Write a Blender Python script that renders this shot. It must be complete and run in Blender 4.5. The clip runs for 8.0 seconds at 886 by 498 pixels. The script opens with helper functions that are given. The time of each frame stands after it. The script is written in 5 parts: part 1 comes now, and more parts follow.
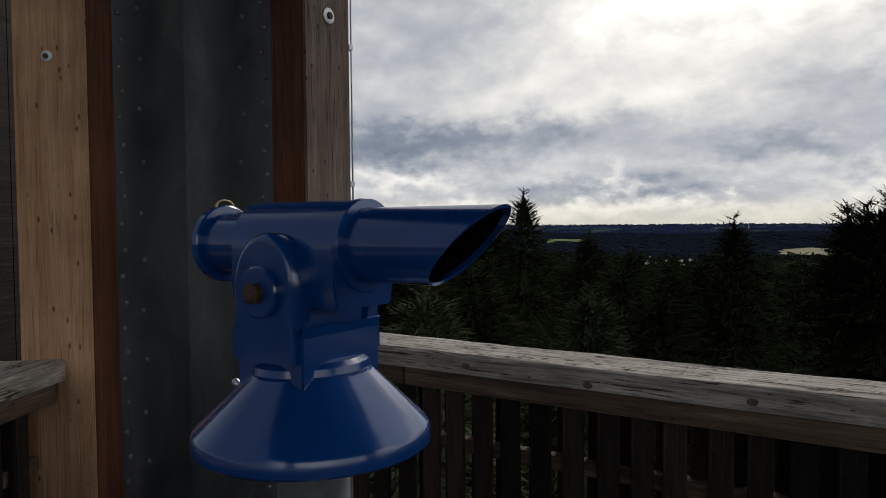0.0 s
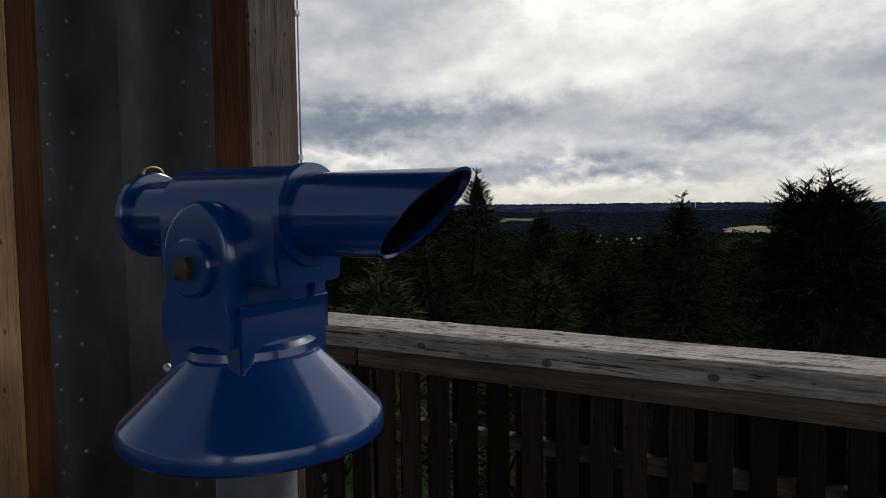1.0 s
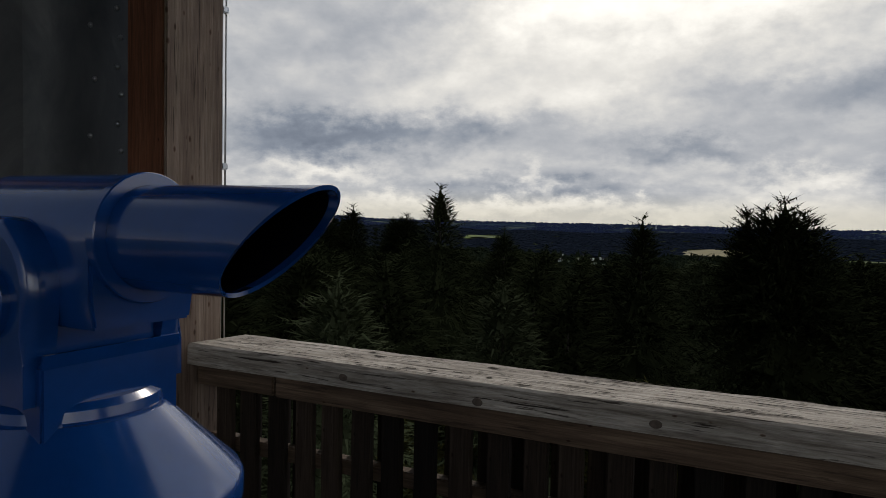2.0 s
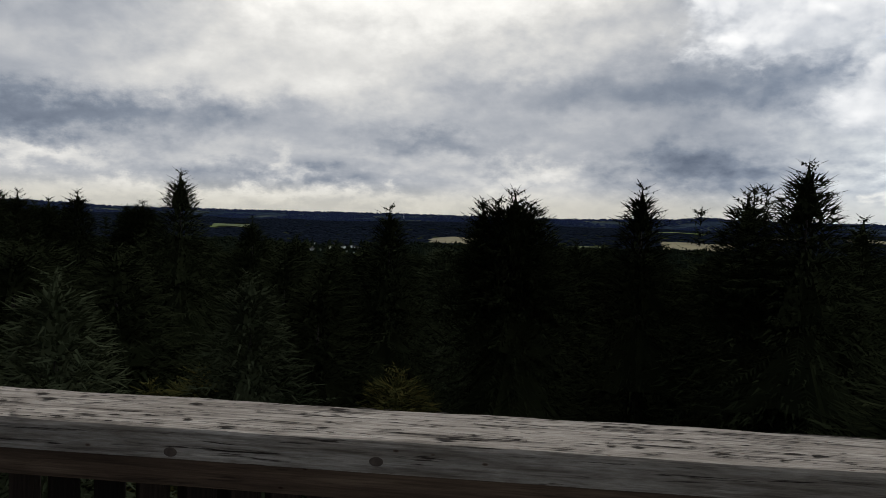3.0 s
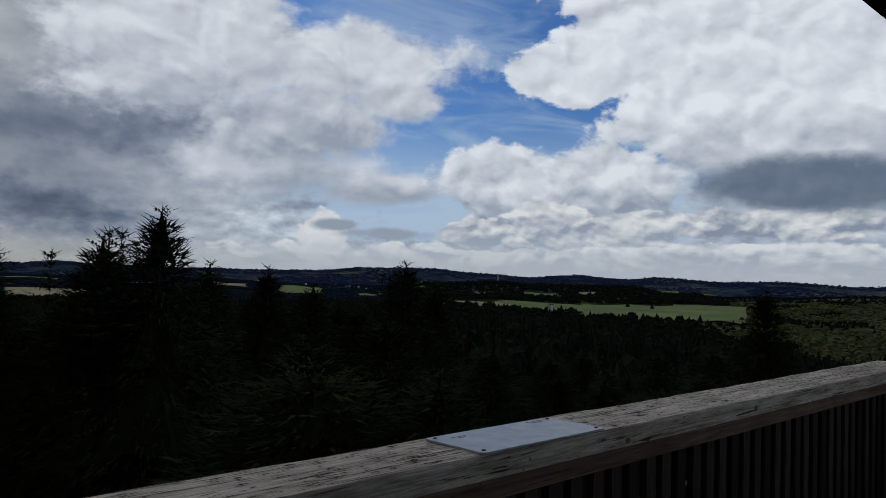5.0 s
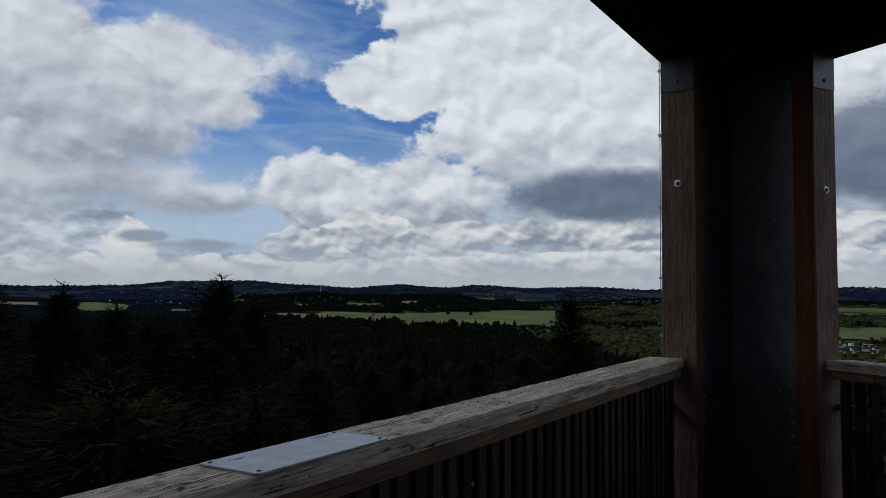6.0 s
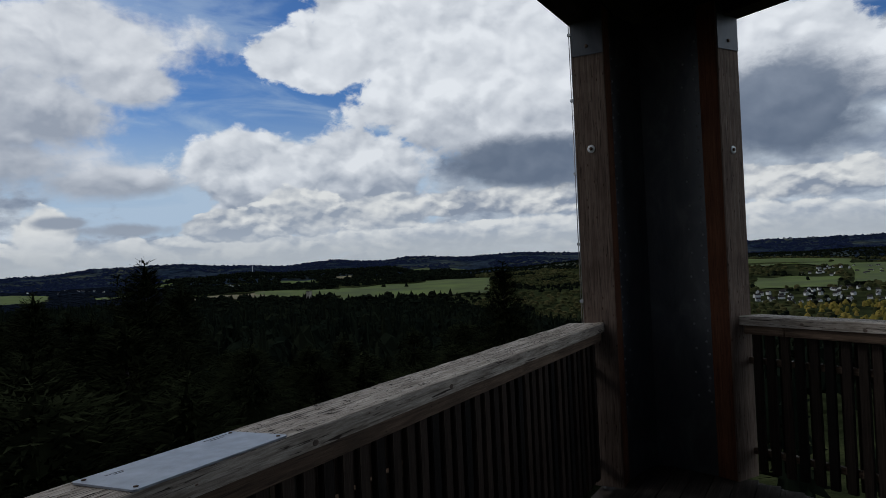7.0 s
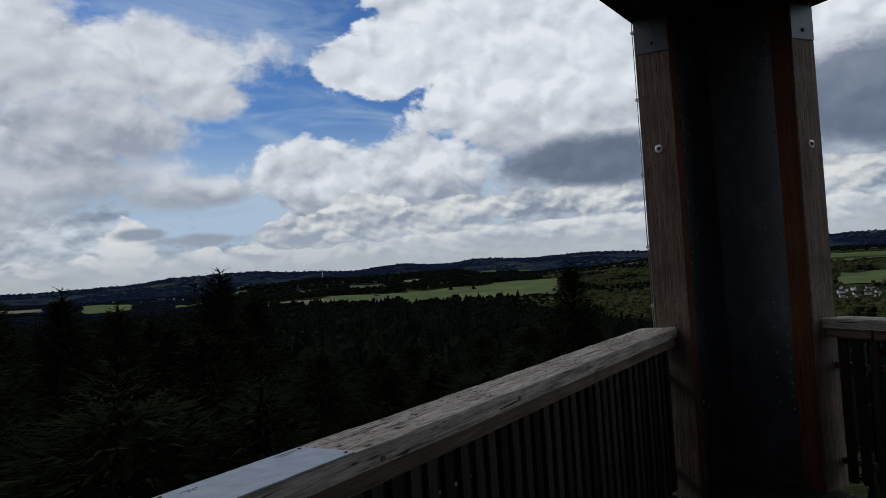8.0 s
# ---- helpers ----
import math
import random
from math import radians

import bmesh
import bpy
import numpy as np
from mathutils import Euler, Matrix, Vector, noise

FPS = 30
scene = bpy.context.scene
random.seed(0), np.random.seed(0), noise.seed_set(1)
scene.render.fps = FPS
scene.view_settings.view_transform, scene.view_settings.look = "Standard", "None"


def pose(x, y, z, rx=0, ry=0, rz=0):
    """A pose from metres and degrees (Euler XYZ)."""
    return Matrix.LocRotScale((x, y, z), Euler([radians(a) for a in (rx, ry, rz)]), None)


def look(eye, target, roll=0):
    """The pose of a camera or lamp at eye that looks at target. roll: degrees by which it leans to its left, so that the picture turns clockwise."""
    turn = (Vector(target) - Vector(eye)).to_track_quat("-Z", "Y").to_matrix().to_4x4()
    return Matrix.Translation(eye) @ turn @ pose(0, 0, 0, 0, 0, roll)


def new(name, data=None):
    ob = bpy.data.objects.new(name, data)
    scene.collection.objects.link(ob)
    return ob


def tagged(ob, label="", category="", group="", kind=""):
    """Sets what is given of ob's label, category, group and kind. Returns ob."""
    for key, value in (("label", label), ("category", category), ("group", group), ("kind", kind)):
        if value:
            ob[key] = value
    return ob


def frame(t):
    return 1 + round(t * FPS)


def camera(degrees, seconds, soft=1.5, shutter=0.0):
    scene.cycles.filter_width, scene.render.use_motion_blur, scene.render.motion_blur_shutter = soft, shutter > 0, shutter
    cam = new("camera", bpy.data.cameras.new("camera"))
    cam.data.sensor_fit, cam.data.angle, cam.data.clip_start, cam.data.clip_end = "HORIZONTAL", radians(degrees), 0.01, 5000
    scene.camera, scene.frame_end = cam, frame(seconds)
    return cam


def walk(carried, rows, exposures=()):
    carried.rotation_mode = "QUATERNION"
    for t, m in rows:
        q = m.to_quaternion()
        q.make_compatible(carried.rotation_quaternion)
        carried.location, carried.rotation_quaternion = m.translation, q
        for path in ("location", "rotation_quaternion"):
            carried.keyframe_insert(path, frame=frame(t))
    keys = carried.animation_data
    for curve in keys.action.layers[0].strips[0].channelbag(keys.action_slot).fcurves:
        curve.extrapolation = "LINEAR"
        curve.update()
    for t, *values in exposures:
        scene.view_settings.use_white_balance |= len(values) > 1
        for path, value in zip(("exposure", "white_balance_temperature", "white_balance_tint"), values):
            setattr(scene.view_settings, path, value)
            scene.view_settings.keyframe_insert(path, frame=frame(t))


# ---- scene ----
import functools

cam = camera(64.0, 8.0, soft=0.85)
PATH = [
    (0, look((0.8375, -1.78, 1.4863), (-0.5363, 0.3075, 1.3975), -0.5)),
    (0.5, look((0.8188, -1.7538, 1.4825), (-0.5137, 0.3587, 1.4025), -0.2)),
    (1, look((0.7913, -1.71, 1.47), (-0.4412, 0.4587, 1.3087), -0.7)),
    (1.2, look((0.785, -1.685, 1.465), (-0.4238, 0.4963, 1.2887), -0)),
    (2.3, look((0.795, -1.4525, 1.4888), (-0.2113, 0.835, 1.3912), 2.1)),
    (2.5, look((0.805, -1.4125, 1.4925), (-0.0525, 0.9325, 1.3612), 2.7)),
    (3, look((0.8037, -1.29, 1.5325), (0.5087, 1.1887, 1.4038), 1.5)),
    (3.5, look((0.8137, -1.1975, 1.5238), (1.1725, 1.2762, 1.4937), 0)),
    (4, look((0.82, -1.155, 1.5325), (1.7012, 1.185, 1.5488), 0.3)),
    (4.5, look((0.855, -1.1863, 1.5225), (2.1463, 0.9537, 1.5938), 1.1)),
    (5, look((0.89, -1.21, 1.5337), (2.5575, 0.65, 1.6225), 1.8)),
    (5.2, look((0.8975, -1.2112, 1.5212), (2.655, 0.5613, 1.6462), 1.3)),
    (6.3, look((1.005, -1.325, 1.5525), (3.1588, -0.0587, 1.655), 0.9)),
    (6.5, look((1.0437, -1.3175, 1.55), (3.2288, -0.1075, 1.63), 0.9)),
    (7, look((1.105, -1.3413, 1.5763), (3.3013, -0.1475, 1.6087), -2.6)),
    (7.5, look((1.1425, -1.3562, 1.5838), (3.295, -0.0863, 1.6462), -6)),
    (8, look((1.1338, -1.3375, 1.6075), (3.21, 0.055, 1.6612), -3.9)),
]
walk(cam, PATH, [(0.0, 0.22, 6600, 10), (1.2, 0.22, 6600, 10), (2.5, 0.03, 6750, 10), (3.0, 0.02, 6500, 10), (3.5, -0.26, 6200, 10),
                 (4.0, -0.42, 6020, 10), (4.5, -0.54, 5920, 10), (5.0, -0.62, 5920, 10), (6.5, -0.58, 6000, 10), (8.0, -0.55, 6000, 10)])

# ---- world: broken cloud over a clear sky ----
SUN_AZ, SUN_EL = -8.0, 38.0
world = bpy.data.worlds.new("sky")
scene.world = world
world.use_nodes = True
wt = world.node_tree
wt.nodes.clear()


def wlink(a, b):
    wt.links.new(a, b)


def wval(sock, v):
    if isinstance(v, (int, float)):
        sock.default_value = v
    else:
        wlink(v, sock)


def wmath(op, a, b=0.0, c=0.0, clamp=False):
    n = wt.nodes.new("ShaderNodeMath")
    n.operation, n.use_clamp = op, clamp
    wval(n.inputs[0], a), wval(n.inputs[1], b), wval(n.inputs[2], c)
    return n.outputs[0]


def wnoise(vec, scale, detail, rough=0.55, distort=0.0):
    n = wt.nodes.new("ShaderNodeTexNoise")
    wlink(vec, n.inputs["Vector"])
    n.inputs["Scale"].default_value, n.inputs["Detail"].default_value = scale, detail
    n.inputs["Roughness"].default_value, n.inputs["Distortion"].default_value = rough, distort
    return n


def wcomb(x, y, z):
    n = wt.nodes.new("ShaderNodeCombineXYZ")
    for s, v in zip(n.inputs, (x, y, z)):
        wval(s, v)
    return n.outputs[0]


def wstep(x, lo, hi):
    n = wt.nodes.new("ShaderNodeMapRange")
    n.interpolation_type = "SMOOTHSTEP"
    wlink(x, n.inputs[0])
    n.inputs[1].default_value, n.inputs[2].default_value = lo, hi
    return n.outputs[0]


def wmix(fac, a, b):
    n = wt.nodes.new("ShaderNodeMix")
    n.data_type = "RGBA"
    wlink(fac, n.inputs[0])
    for s, v in ((n.inputs[6], a), (n.inputs[7], b)):
        if isinstance(v, tuple):
            s.default_value = (*v, 1)
        else:
            wlink(v, s)
    return n.outputs[2]


coord = wt.nodes.new("ShaderNodeTexCoord").outputs["Generated"]
sep = wt.nodes.new("ShaderNodeSeparateXYZ")
wlink(coord, sep.inputs[0])
dx, dy, dz = sep.outputs
az = wmath("DEGREES", wmath("ARCTAN2", dx, dy))
el = wmath("DEGREES", wmath("ARCSINE", dz))
up = wmath("MAXIMUM", dz, 0.0)
# cloud domains: sheets that crowd towards the horizon, and heaped clouds by bearing and height
flat = wmath("ADD", up, 0.3)
sheet = wcomb(wmath("DIVIDE", dx, flat), wmath("DIVIDE", dy, flat), 0.0)


def heap(lift):
    return wcomb(wmath("MULTIPLY", az, 0.13), wmath("MULTIPLY", wmath("ADD", el, lift), 0.2), 3.0)


puff = heap(0.0)
warp = wnoise(puff, 2.3, 7, 0.62)
wsep = wt.nodes.new("ShaderNodeSeparateColor")
wlink(warp.outputs["Color"], wsep.inputs[0])
# ragged cloud outlines
ar = wmath("ADD", az, wmath("MULTIPLY", wmath("SUBTRACT", wsep.outputs[0], 0.5), 12.0))
er = wmath("ADD", el, wmath("MULTIPLY", wmath("SUBTRACT", wsep.outputs[1], 0.5), 6.0))


def masses(rows, x, y):
    """The sum of soft cloud masses: bearing, height, their spreads in degrees, and weight."""
    total = None
    for a0, e0, sa, se, w in rows:
        u = wmath("DIVIDE", wmath("SUBTRACT", x, a0), sa)
        v = wmath("DIVIDE", wmath("SUBTRACT", y, e0), se)
        d = wmath("ADD", wmath("MULTIPLY", u, u), wmath("MULTIPLY", v, v))
        g = wmath("MULTIPLY", wmath("EXPONENT", wmath("MULTIPLY", d, -1.0)), w)
        total = g if total is None else wmath("ADD", total, g)
    return total


BRIGHT = [(-16, 17, 11, 5, 0.33), (-2, 17, 9, 4, 0.27), (-22, 1.0, 22, 0.7, 0.18), (-37, 3.4, 5, 0.8, 0.22), (-14, 0.9, 40, 0.8, 0.08),
          (-19.6, 2.9, 1.4, 1.4, 0.24), (0.8, 3, 5, 1, 0.22), (-20, 10, 14, 2.2, 0.14), (25, 14.5, 7, 3, 0.16), (38, 17.5, 4, 2, 0.2),
          (58, 16.5, 6, 4, 0.3)]
LIT = [(28.5, 3.5, 4, 1, 0.2), (93, 12, 4, 3, 0.12)]
DARK = [(-37, 6.2, 9, 1.8, -0.3), (-27, 7.0, 9, 1.3, -0.16), (-8, 5.4, 7, 1.1, -0.2), (-20, 2.5, 9, 0.8, -0.2),
        (12.5, 4, 5, 2.2, -0.36), (1.7, 9.4, 9, 1.8, -0.16), (15, 9.8, 7, 2.5, -0.2), (-33, 16, 9, 4, -0.08)]
BASES = [(24, 11, 9, 2, -0.14), (89, 11.5, 5, 3, -0.14)]
OPEN = [(46, 12, 17, 10, 1.7), (31.5, 20.6, 6, 1.5, 0.9), (20, 20.8, 3, 0.9, 0.8), (93.5, 16, 4, 3, 1.0)]
big = wnoise(sheet, 1.5, 7, 0.52, 0.4).outputs[0]
fine = wnoise(sheet, 5.0, 8, 0.55, 0.5).outputs[0]
def pile(lift):
    """Heaped cloud: large heads high up, small flat-based ones towards the horizon."""
    high = wnoise(heap(lift), 1.9, 7, 0.5, 0.25).outputs[0]
    low = wnoise(wcomb(wmath("MULTIPLY", az, 0.11), wmath("MULTIPLY", wmath("ADD", el, lift * 0.5), 0.25), 8.0), 4.0, 6, 0.5, 0.2).outputs[0]
    k = wstep(el, 2.5, 7.5)
    return wmath("ADD", wmath("MULTIPLY", high, k), wmath("MULTIPLY", low, wmath("SUBTRACT", 1.0, k)))


billow, above = pile(0.0), pile(1.3)
grain = wnoise(puff, 7.0, 6, 0.6, 0.3).outputs[0]
relief = wmath("SUBTRACT", billow, above)
east = wstep(az, 8.0, 34.0)
west = wmath("SUBTRACT", 1.0, east)
layer = wmath("ADD", wmath("MULTIPLY", wmath("SUBTRACT", fine, 0.5), 0.12), wmath("MULTIPLY", relief, 0.26))
layer = wmath("ADD", layer, wmath("MULTIPLY", wmath("SUBTRACT", grain, 0.5), 0.05))
rise = wmath("ADD", 0.6, wmath("MULTIPLY", wstep(el, 2.0, 8.0), 0.4))
heaped = wmath("ADD", wmath("MULTIPLY", wmath("SUBTRACT", billow, 0.43), 0.5), wmath("MULTIPLY", wmath("MULTIPLY", relief, 0.85), rise))
heaped = wmath("ADD", heaped, wmath("MULTIPLY", wmath("SUBTRACT", grain, 0.5), 0.22))
tone = wmath("ADD", wmath("ADD", 0.545, wmath("MULTIPLY", east, 0.07)), wmath("MULTIPLY", wmath("SUBTRACT", big, 0.5), wmath("SUBTRACT", 0.4, wmath("MULTIPLY", east, 0.22))))
tone = wmath("ADD", tone, wmath("ADD", wmath("MULTIPLY", layer, west), wmath("MULTIPLY", heaped, east)))
for rows in (BRIGHT, LIT, DARK, BASES):
    tone = wmath("ADD", tone, masses(rows, ar, er))
# unseen sky behind the tower: one side brightened, the other darkened, to light the platform
tone = wmath("ADD", tone, wmath("MULTIPLY", wmath("SUBTRACT", wstep(az, 105.0, 135.0), wstep(az, 160.0, 180.0)), 0.5))
tone = wmath("SUBTRACT", tone, wmath("MULTIPLY", wstep(az, 160.0, 180.0), 0.42))
tone = wmath("SUBTRACT", tone, wmath("MULTIPLY", wmath("SUBTRACT", 1.0, wstep(az, -110.0, -58.0)), 0.42))
ramp = wt.nodes.new("ShaderNodeValToRGB")
wlink(tone, ramp.inputs[0])
stops = ramp.color_ramp.elements
stops[0].position, stops[0].color = 0.05, (0.085, 0.11, 0.16, 1)
stops[1].position, stops[1].color = 1.0, (1.13, 1.11, 1.05, 1)
for pos, col in ((0.30, (0.23, 0.265, 0.325)), (0.52, (0.44, 0.46, 0.495)), (0.72, (0.71, 0.705, 0.685))):
    s = stops.new(pos)
    s.color = (*col, 1)
gap = wstep(wmath("ADD", masses(OPEN, ar, er), wmath("MULTIPLY", wmath("SUBTRACT", billow, 0.5), 1.2)), 0.36, 0.66)
clear = wt.nodes.new("ShaderNodeTexSky")
clear.sky_type, clear.sun_disc = "NISHITA", False
clear.sun_elevation, clear.sun_rotation = radians(SUN_EL), radians(SUN_AZ)
sky_gain = wt.nodes.new("ShaderNodeMix")
sky_gain.data_type, sky_gain.blend_type = "RGBA", "MULTIPLY"
sky_gain.inputs[0].default_value = 1.0
wlink(clear.outputs[0], sky_gain.inputs[6])
sky_gain.inputs[7].default_value = (0.040, 0.066, 0.105, 1)
# the heaped clouds stand in bluer, clearer air than the rain sheet
cool = wt.nodes.new("ShaderNodeMix")
cool.data_type, cool.blend_type = "RGBA", "MULTIPLY"
wlink(east, cool.inputs[0])
wlink(ramp.outputs[0], cool.inputs[6])
cool.inputs[7].default_value = (0.90, 0.985, 1.09, 1)
# thin high cloud drawn out across the blue
drawn = wcomb(wmath("ADD", wmath("MULTIPLY", az, 0.035), wmath("MULTIPLY", el, 0.06)), wmath("MULTIPLY", el, 0.13), 9.0)
veil = wstep(wnoise(drawn, 2.6, 7, 0.55, 0.7).outputs[0], 0.40, 0.70)
low_air = wmath("SUBTRACT", 1.0, wstep(el, 5.0, 13.5))
haze = wmath("ADD", wmath("MULTIPLY", veil, 0.5), wmath("MULTIPLY", low_air, 0.85), clamp=True)
blue = wmix(haze, sky_gain.outputs[2], (0.60, 0.735, 0.87))
sky = wmix(gap, cool.outputs[2], blue)


def knobs(da, de, fa=0.2, fe=0.26):
    """Rounded heads of cloud at several sizes."""
    v = wt.nodes.new("ShaderNodeTexVoronoi")
    v.feature, v.normalize = "SMOOTH_F1", True
    p = wcomb(wmath("MULTIPLY", wmath("ADD", az, da), fa), wmath("MULTIPLY", wmath("ADD", el, de), fe), 5.0)
    soft_ = wnoise(p, 1.3, 4, 0.5)
    off = wt.nodes.new("ShaderNodeVectorMath")
    off.operation = "MULTIPLY_ADD"
    wlink(soft_.outputs["Color"], off.inputs[0])
    off.inputs[1].default_value = (1.1, 1.1, 0)
    wlink(p, off.inputs[2])
    wlink(off.outputs[0], v.inputs["Vector"])
    v.inputs["Scale"].default_value, v.inputs["Detail"].default_value = 1.35, 1.8
    v.inputs["Roughness"].default_value, v.inputs["Smoothness"].default_value = 0.45, 0.7
    return wmath("SUBTRACT", 1.0, v.outputs["Distance"])


head, far_head = knobs(0.0, 0.0), knobs(0.0, 0.0, 0.3, 0.5)
NEAR = (wmath("MULTIPLY", wmath("SUBTRACT", head, 0.62), 1.5), wmath("SUBTRACT", head, knobs(-0.5, 0.75)))
FAR = (wmath("MULTIPLY", wmath("SUBTRACT", far_head, 0.62), 1.5), wmath("SUBTRACT", far_head, knobs(-0.25, 0.4, 0.3, 0.5)))
drift = wmath("SUBTRACT", wnoise(heap(0.0), 1.1, 6, 0.55, 0.4).outputs[0], 0.5)
fray = wmath("MULTIPLY", wmath("SUBTRACT", grain, 0.5), 0.35)


def heaped_cloud(back, rows, base, top, shade, light, knob=0.7, crisp=0.16, depth=0.8, form=NEAR, wander=0.7):
    """Heaped cloud over the sky behind it: round heads, light on top, grey towards the base."""
    lumps, side = form
    best = None
    for a0, e0, sa, se in rows:
        u = wmath("DIVIDE", wmath("SUBTRACT", az, a0), sa)
        v = wmath("DIVIDE", wmath("SUBTRACT", el, e0), se)
        d = wmath("SUBTRACT", 1.0, wmath("SQRT", wmath("ADD", wmath("MULTIPLY", u, u), wmath("MULTIPLY", v, v))))
        best = d if best is None else wmath("SMOOTH_MAX", best, d, 0.12)
    f = wmath("ADD", wmath("ADD", best, fray), wmath("ADD", wmath("MULTIPLY", lumps, knob), wmath("MULTIPLY", drift, wander)))
    cover = wstep(f, 0.0, crisp)
    tall = wmath("ADD", el, wmath("ADD", wmath("MULTIPLY", lumps, 2.0), wmath("MULTIPLY", drift, 9.0)))
    k = wmath("ADD", 0.08, wmath("MULTIPLY", wstep(tall, base, top), 0.72))
    k = wmath("ADD", k, wmath("MULTIPLY", side, depth * 2.4))
    k = wmath("ADD", k, wmath("MULTIPLY", relief, depth * 0.4))
    k = wmath("ADD", k, wmath("MULTIPLY", wmath("SUBTRACT", grain, 0.5), depth * 0.14), clamp=True)
    return wmix(cover, back, wmix(k, shade, light))


WHITE, CREAM, GREY, SLATE = (1.16, 1.16, 1.14), (1.06, 1.04, 0.97), (0.46, 0.50, 0.565), (0.19, 0.235, 0.31)
# far rows first, then the near heads
sky = heaped_cloud(sky, [(44, 1.5, 16, 0.9), (66, 1.9, 14, 1.0), (88, 1.9, 9, 1.0)], 0.6, 3.4, (0.48, 0.53, 0.60), CREAM, 1.6, 0.3, 1.5, FAR)
sky = heaped_cloud(sky, [(66, 4.4, 12, 1.0), (88, 4.6, 9, 1.1)], 3.0, 6.0, (0.36, 0.41, 0.49), CREAM, 1.5, 0.25, 1.6, FAR)
sky = heaped_cloud(sky, [(32.2, 2.6, 1.8, 2.0), (38, 1.7, 1.2, 0.9), (44.4, 2.6, 3.0, 1.4)], 0.6, 2.4, (0.56, 0.585, 0.62), CREAM, 1.2, 0.3, 0.8, FAR)
sky = heaped_cloud(sky, [(37.6, 3.1, 4.2, 0.6), (33.2, 3.7, 2.2, 0.5)], 4.0, 7.0, (0.42, 0.465, 0.53), GREY, 1.0, 0.7, 0.5, FAR, 1.2)
sky = heaped_cloud(sky, [(29, 7.9, 9.0, 2.4), (36.4, 6.6, 6.6, 1.5)], 5.0, 10.0, (0.47, 0.51, 0.57), (0.92, 0.93, 0.94), 0.6, 0.6, 0.8, NEAR, 1.0)
sky = heaped_cloud(sky, [(33.2, 16.3, 11.6, 3.4), (30.0, 11.6, 6.8, 3.6), (37.6, 14.0, 4.6, 1.8), (22, 16.5, 12, 5.5)], 8.5, 18.0, GREY, (1.04, 1.04, 1.03), 0.7, 0.42, 0.9, NEAR, 1.0)
sky = heaped_cloud(sky, [(46.8, 7.6, 5.5, 3.0), (54.4, 7.0, 7.2, 3.2), (51, 4.6, 7.0, 2.0)], 3.5, 9.5, (0.42, 0.47, 0.545), (1.10, 1.10, 1.08), 0.8, 0.2, 1.3)
sky = heaped_cloud(sky, [(45.0, 3.2, 3.6, 1.2), (50.5, 4.2, 3.4, 1.8), (57, 4.0, 3.4, 1.4)], 2.4, 6.6, (0.44, 0.49, 0.56), CREAM, 1.0, 0.18, 1.5, FAR)
sky = heaped_cloud(sky, [(61.4, 21.2, 11.2, 7.6), (52.2, 16.0, 5.2, 2.3), (66.4, 12.8, 10.6, 4.6), (77.5, 15.8, 10.1, 8.7), (89, 12.7, 5.6, 4.2)], 6.5, 15.0, (0.44, 0.48, 0.545), WHITE, 0.7, 0.14, 0.9)
sky = heaped_cloud(sky, [(69.5, 7.3, 9.0, 2.3), (87.6, 9.6, 7.0, 4.6)], 8.0, 17.0, SLATE, (0.38, 0.425, 0.50), 0.5, 0.5, 0.5)
# pale air just over the horizon, dull land below it
sky = wmix(wmath("MULTIPLY", wmath("SUBTRACT", 1.0, wstep(el, 0.2, 2.6)), 0.7), sky, (0.60, 0.575, 0.49))
sky = wmix(wmath("MULTIPLY", wmath("MULTIPLY", wmath("SUBTRACT", 1.0, wstep(el, 0.3, 4.0)), east), 0.55), sky, (0.66, 0.72, 0.78))
sky = wmix(wstep(el, -0.9, -0.35), (0.05, 0.06, 0.075), sky)
bg = wt.nodes.new("ShaderNodeBackground")
wlink(sky, bg.inputs[0])
bg.inputs[1].default_value = 1.0
out = wt.nodes.new("ShaderNodeOutputWorld")
wlink(bg.outputs[0], out.inputs[0])

sun = new("sun", bpy.data.lights.new("sun", "SUN"))
sun.data.energy, sun.data.angle, sun.data.color = 0.9, radians(14), (1.0, 0.96, 0.9)
sa, se = radians(SUN_AZ), radians(SUN_EL)
sun.matrix_world = look((0, 0, 40), (-10 * math.sin(sa) * math.cos(se), -10 * math.cos(sa) * math.cos(se), 40 - 10 * math.sin(se)))


# ---- materials ----
def material(name, rough=0.6, metal=0.0, spec=0.5):
    m = bpy.data.materials.new(name)
    m.use_nodes = True
    b = m.node_tree.nodes["Principled BSDF"]
    b.inputs["Roughness"].default_value, b.inputs["Metallic"].default_value = rough, metal
    b.inputs["Specular IOR Level"].default_value = spec
    return m, m.node_tree, b


def tex(nt, kind="Object", scale=(1, 1, 1), rot=(0, 0, 0)):
    c = nt.nodes.new("ShaderNodeTexCoord")
    mp = nt.nodes.new("ShaderNodeMapping")
    mp.inputs["Scale"].default_value = scale
    mp.inputs["Rotation"].default_value = rot
    nt.links.new(c.outputs[kind], mp.inputs[0])
    return mp.outputs[0]


def tnoise(nt, vec, scale, detail=5, rough=0.6, distort=0.0):
    n = nt.nodes.new("ShaderNodeTexNoise")
    nt.links.new(vec, n.inputs["Vector"])
    n.inputs["Scale"].default_value, n.inputs["Detail"].default_value = scale, detail
    n.inputs["Roughness"].default_value, n.inputs["Distortion"].default_value = rough, distort
    return n.outputs[0]


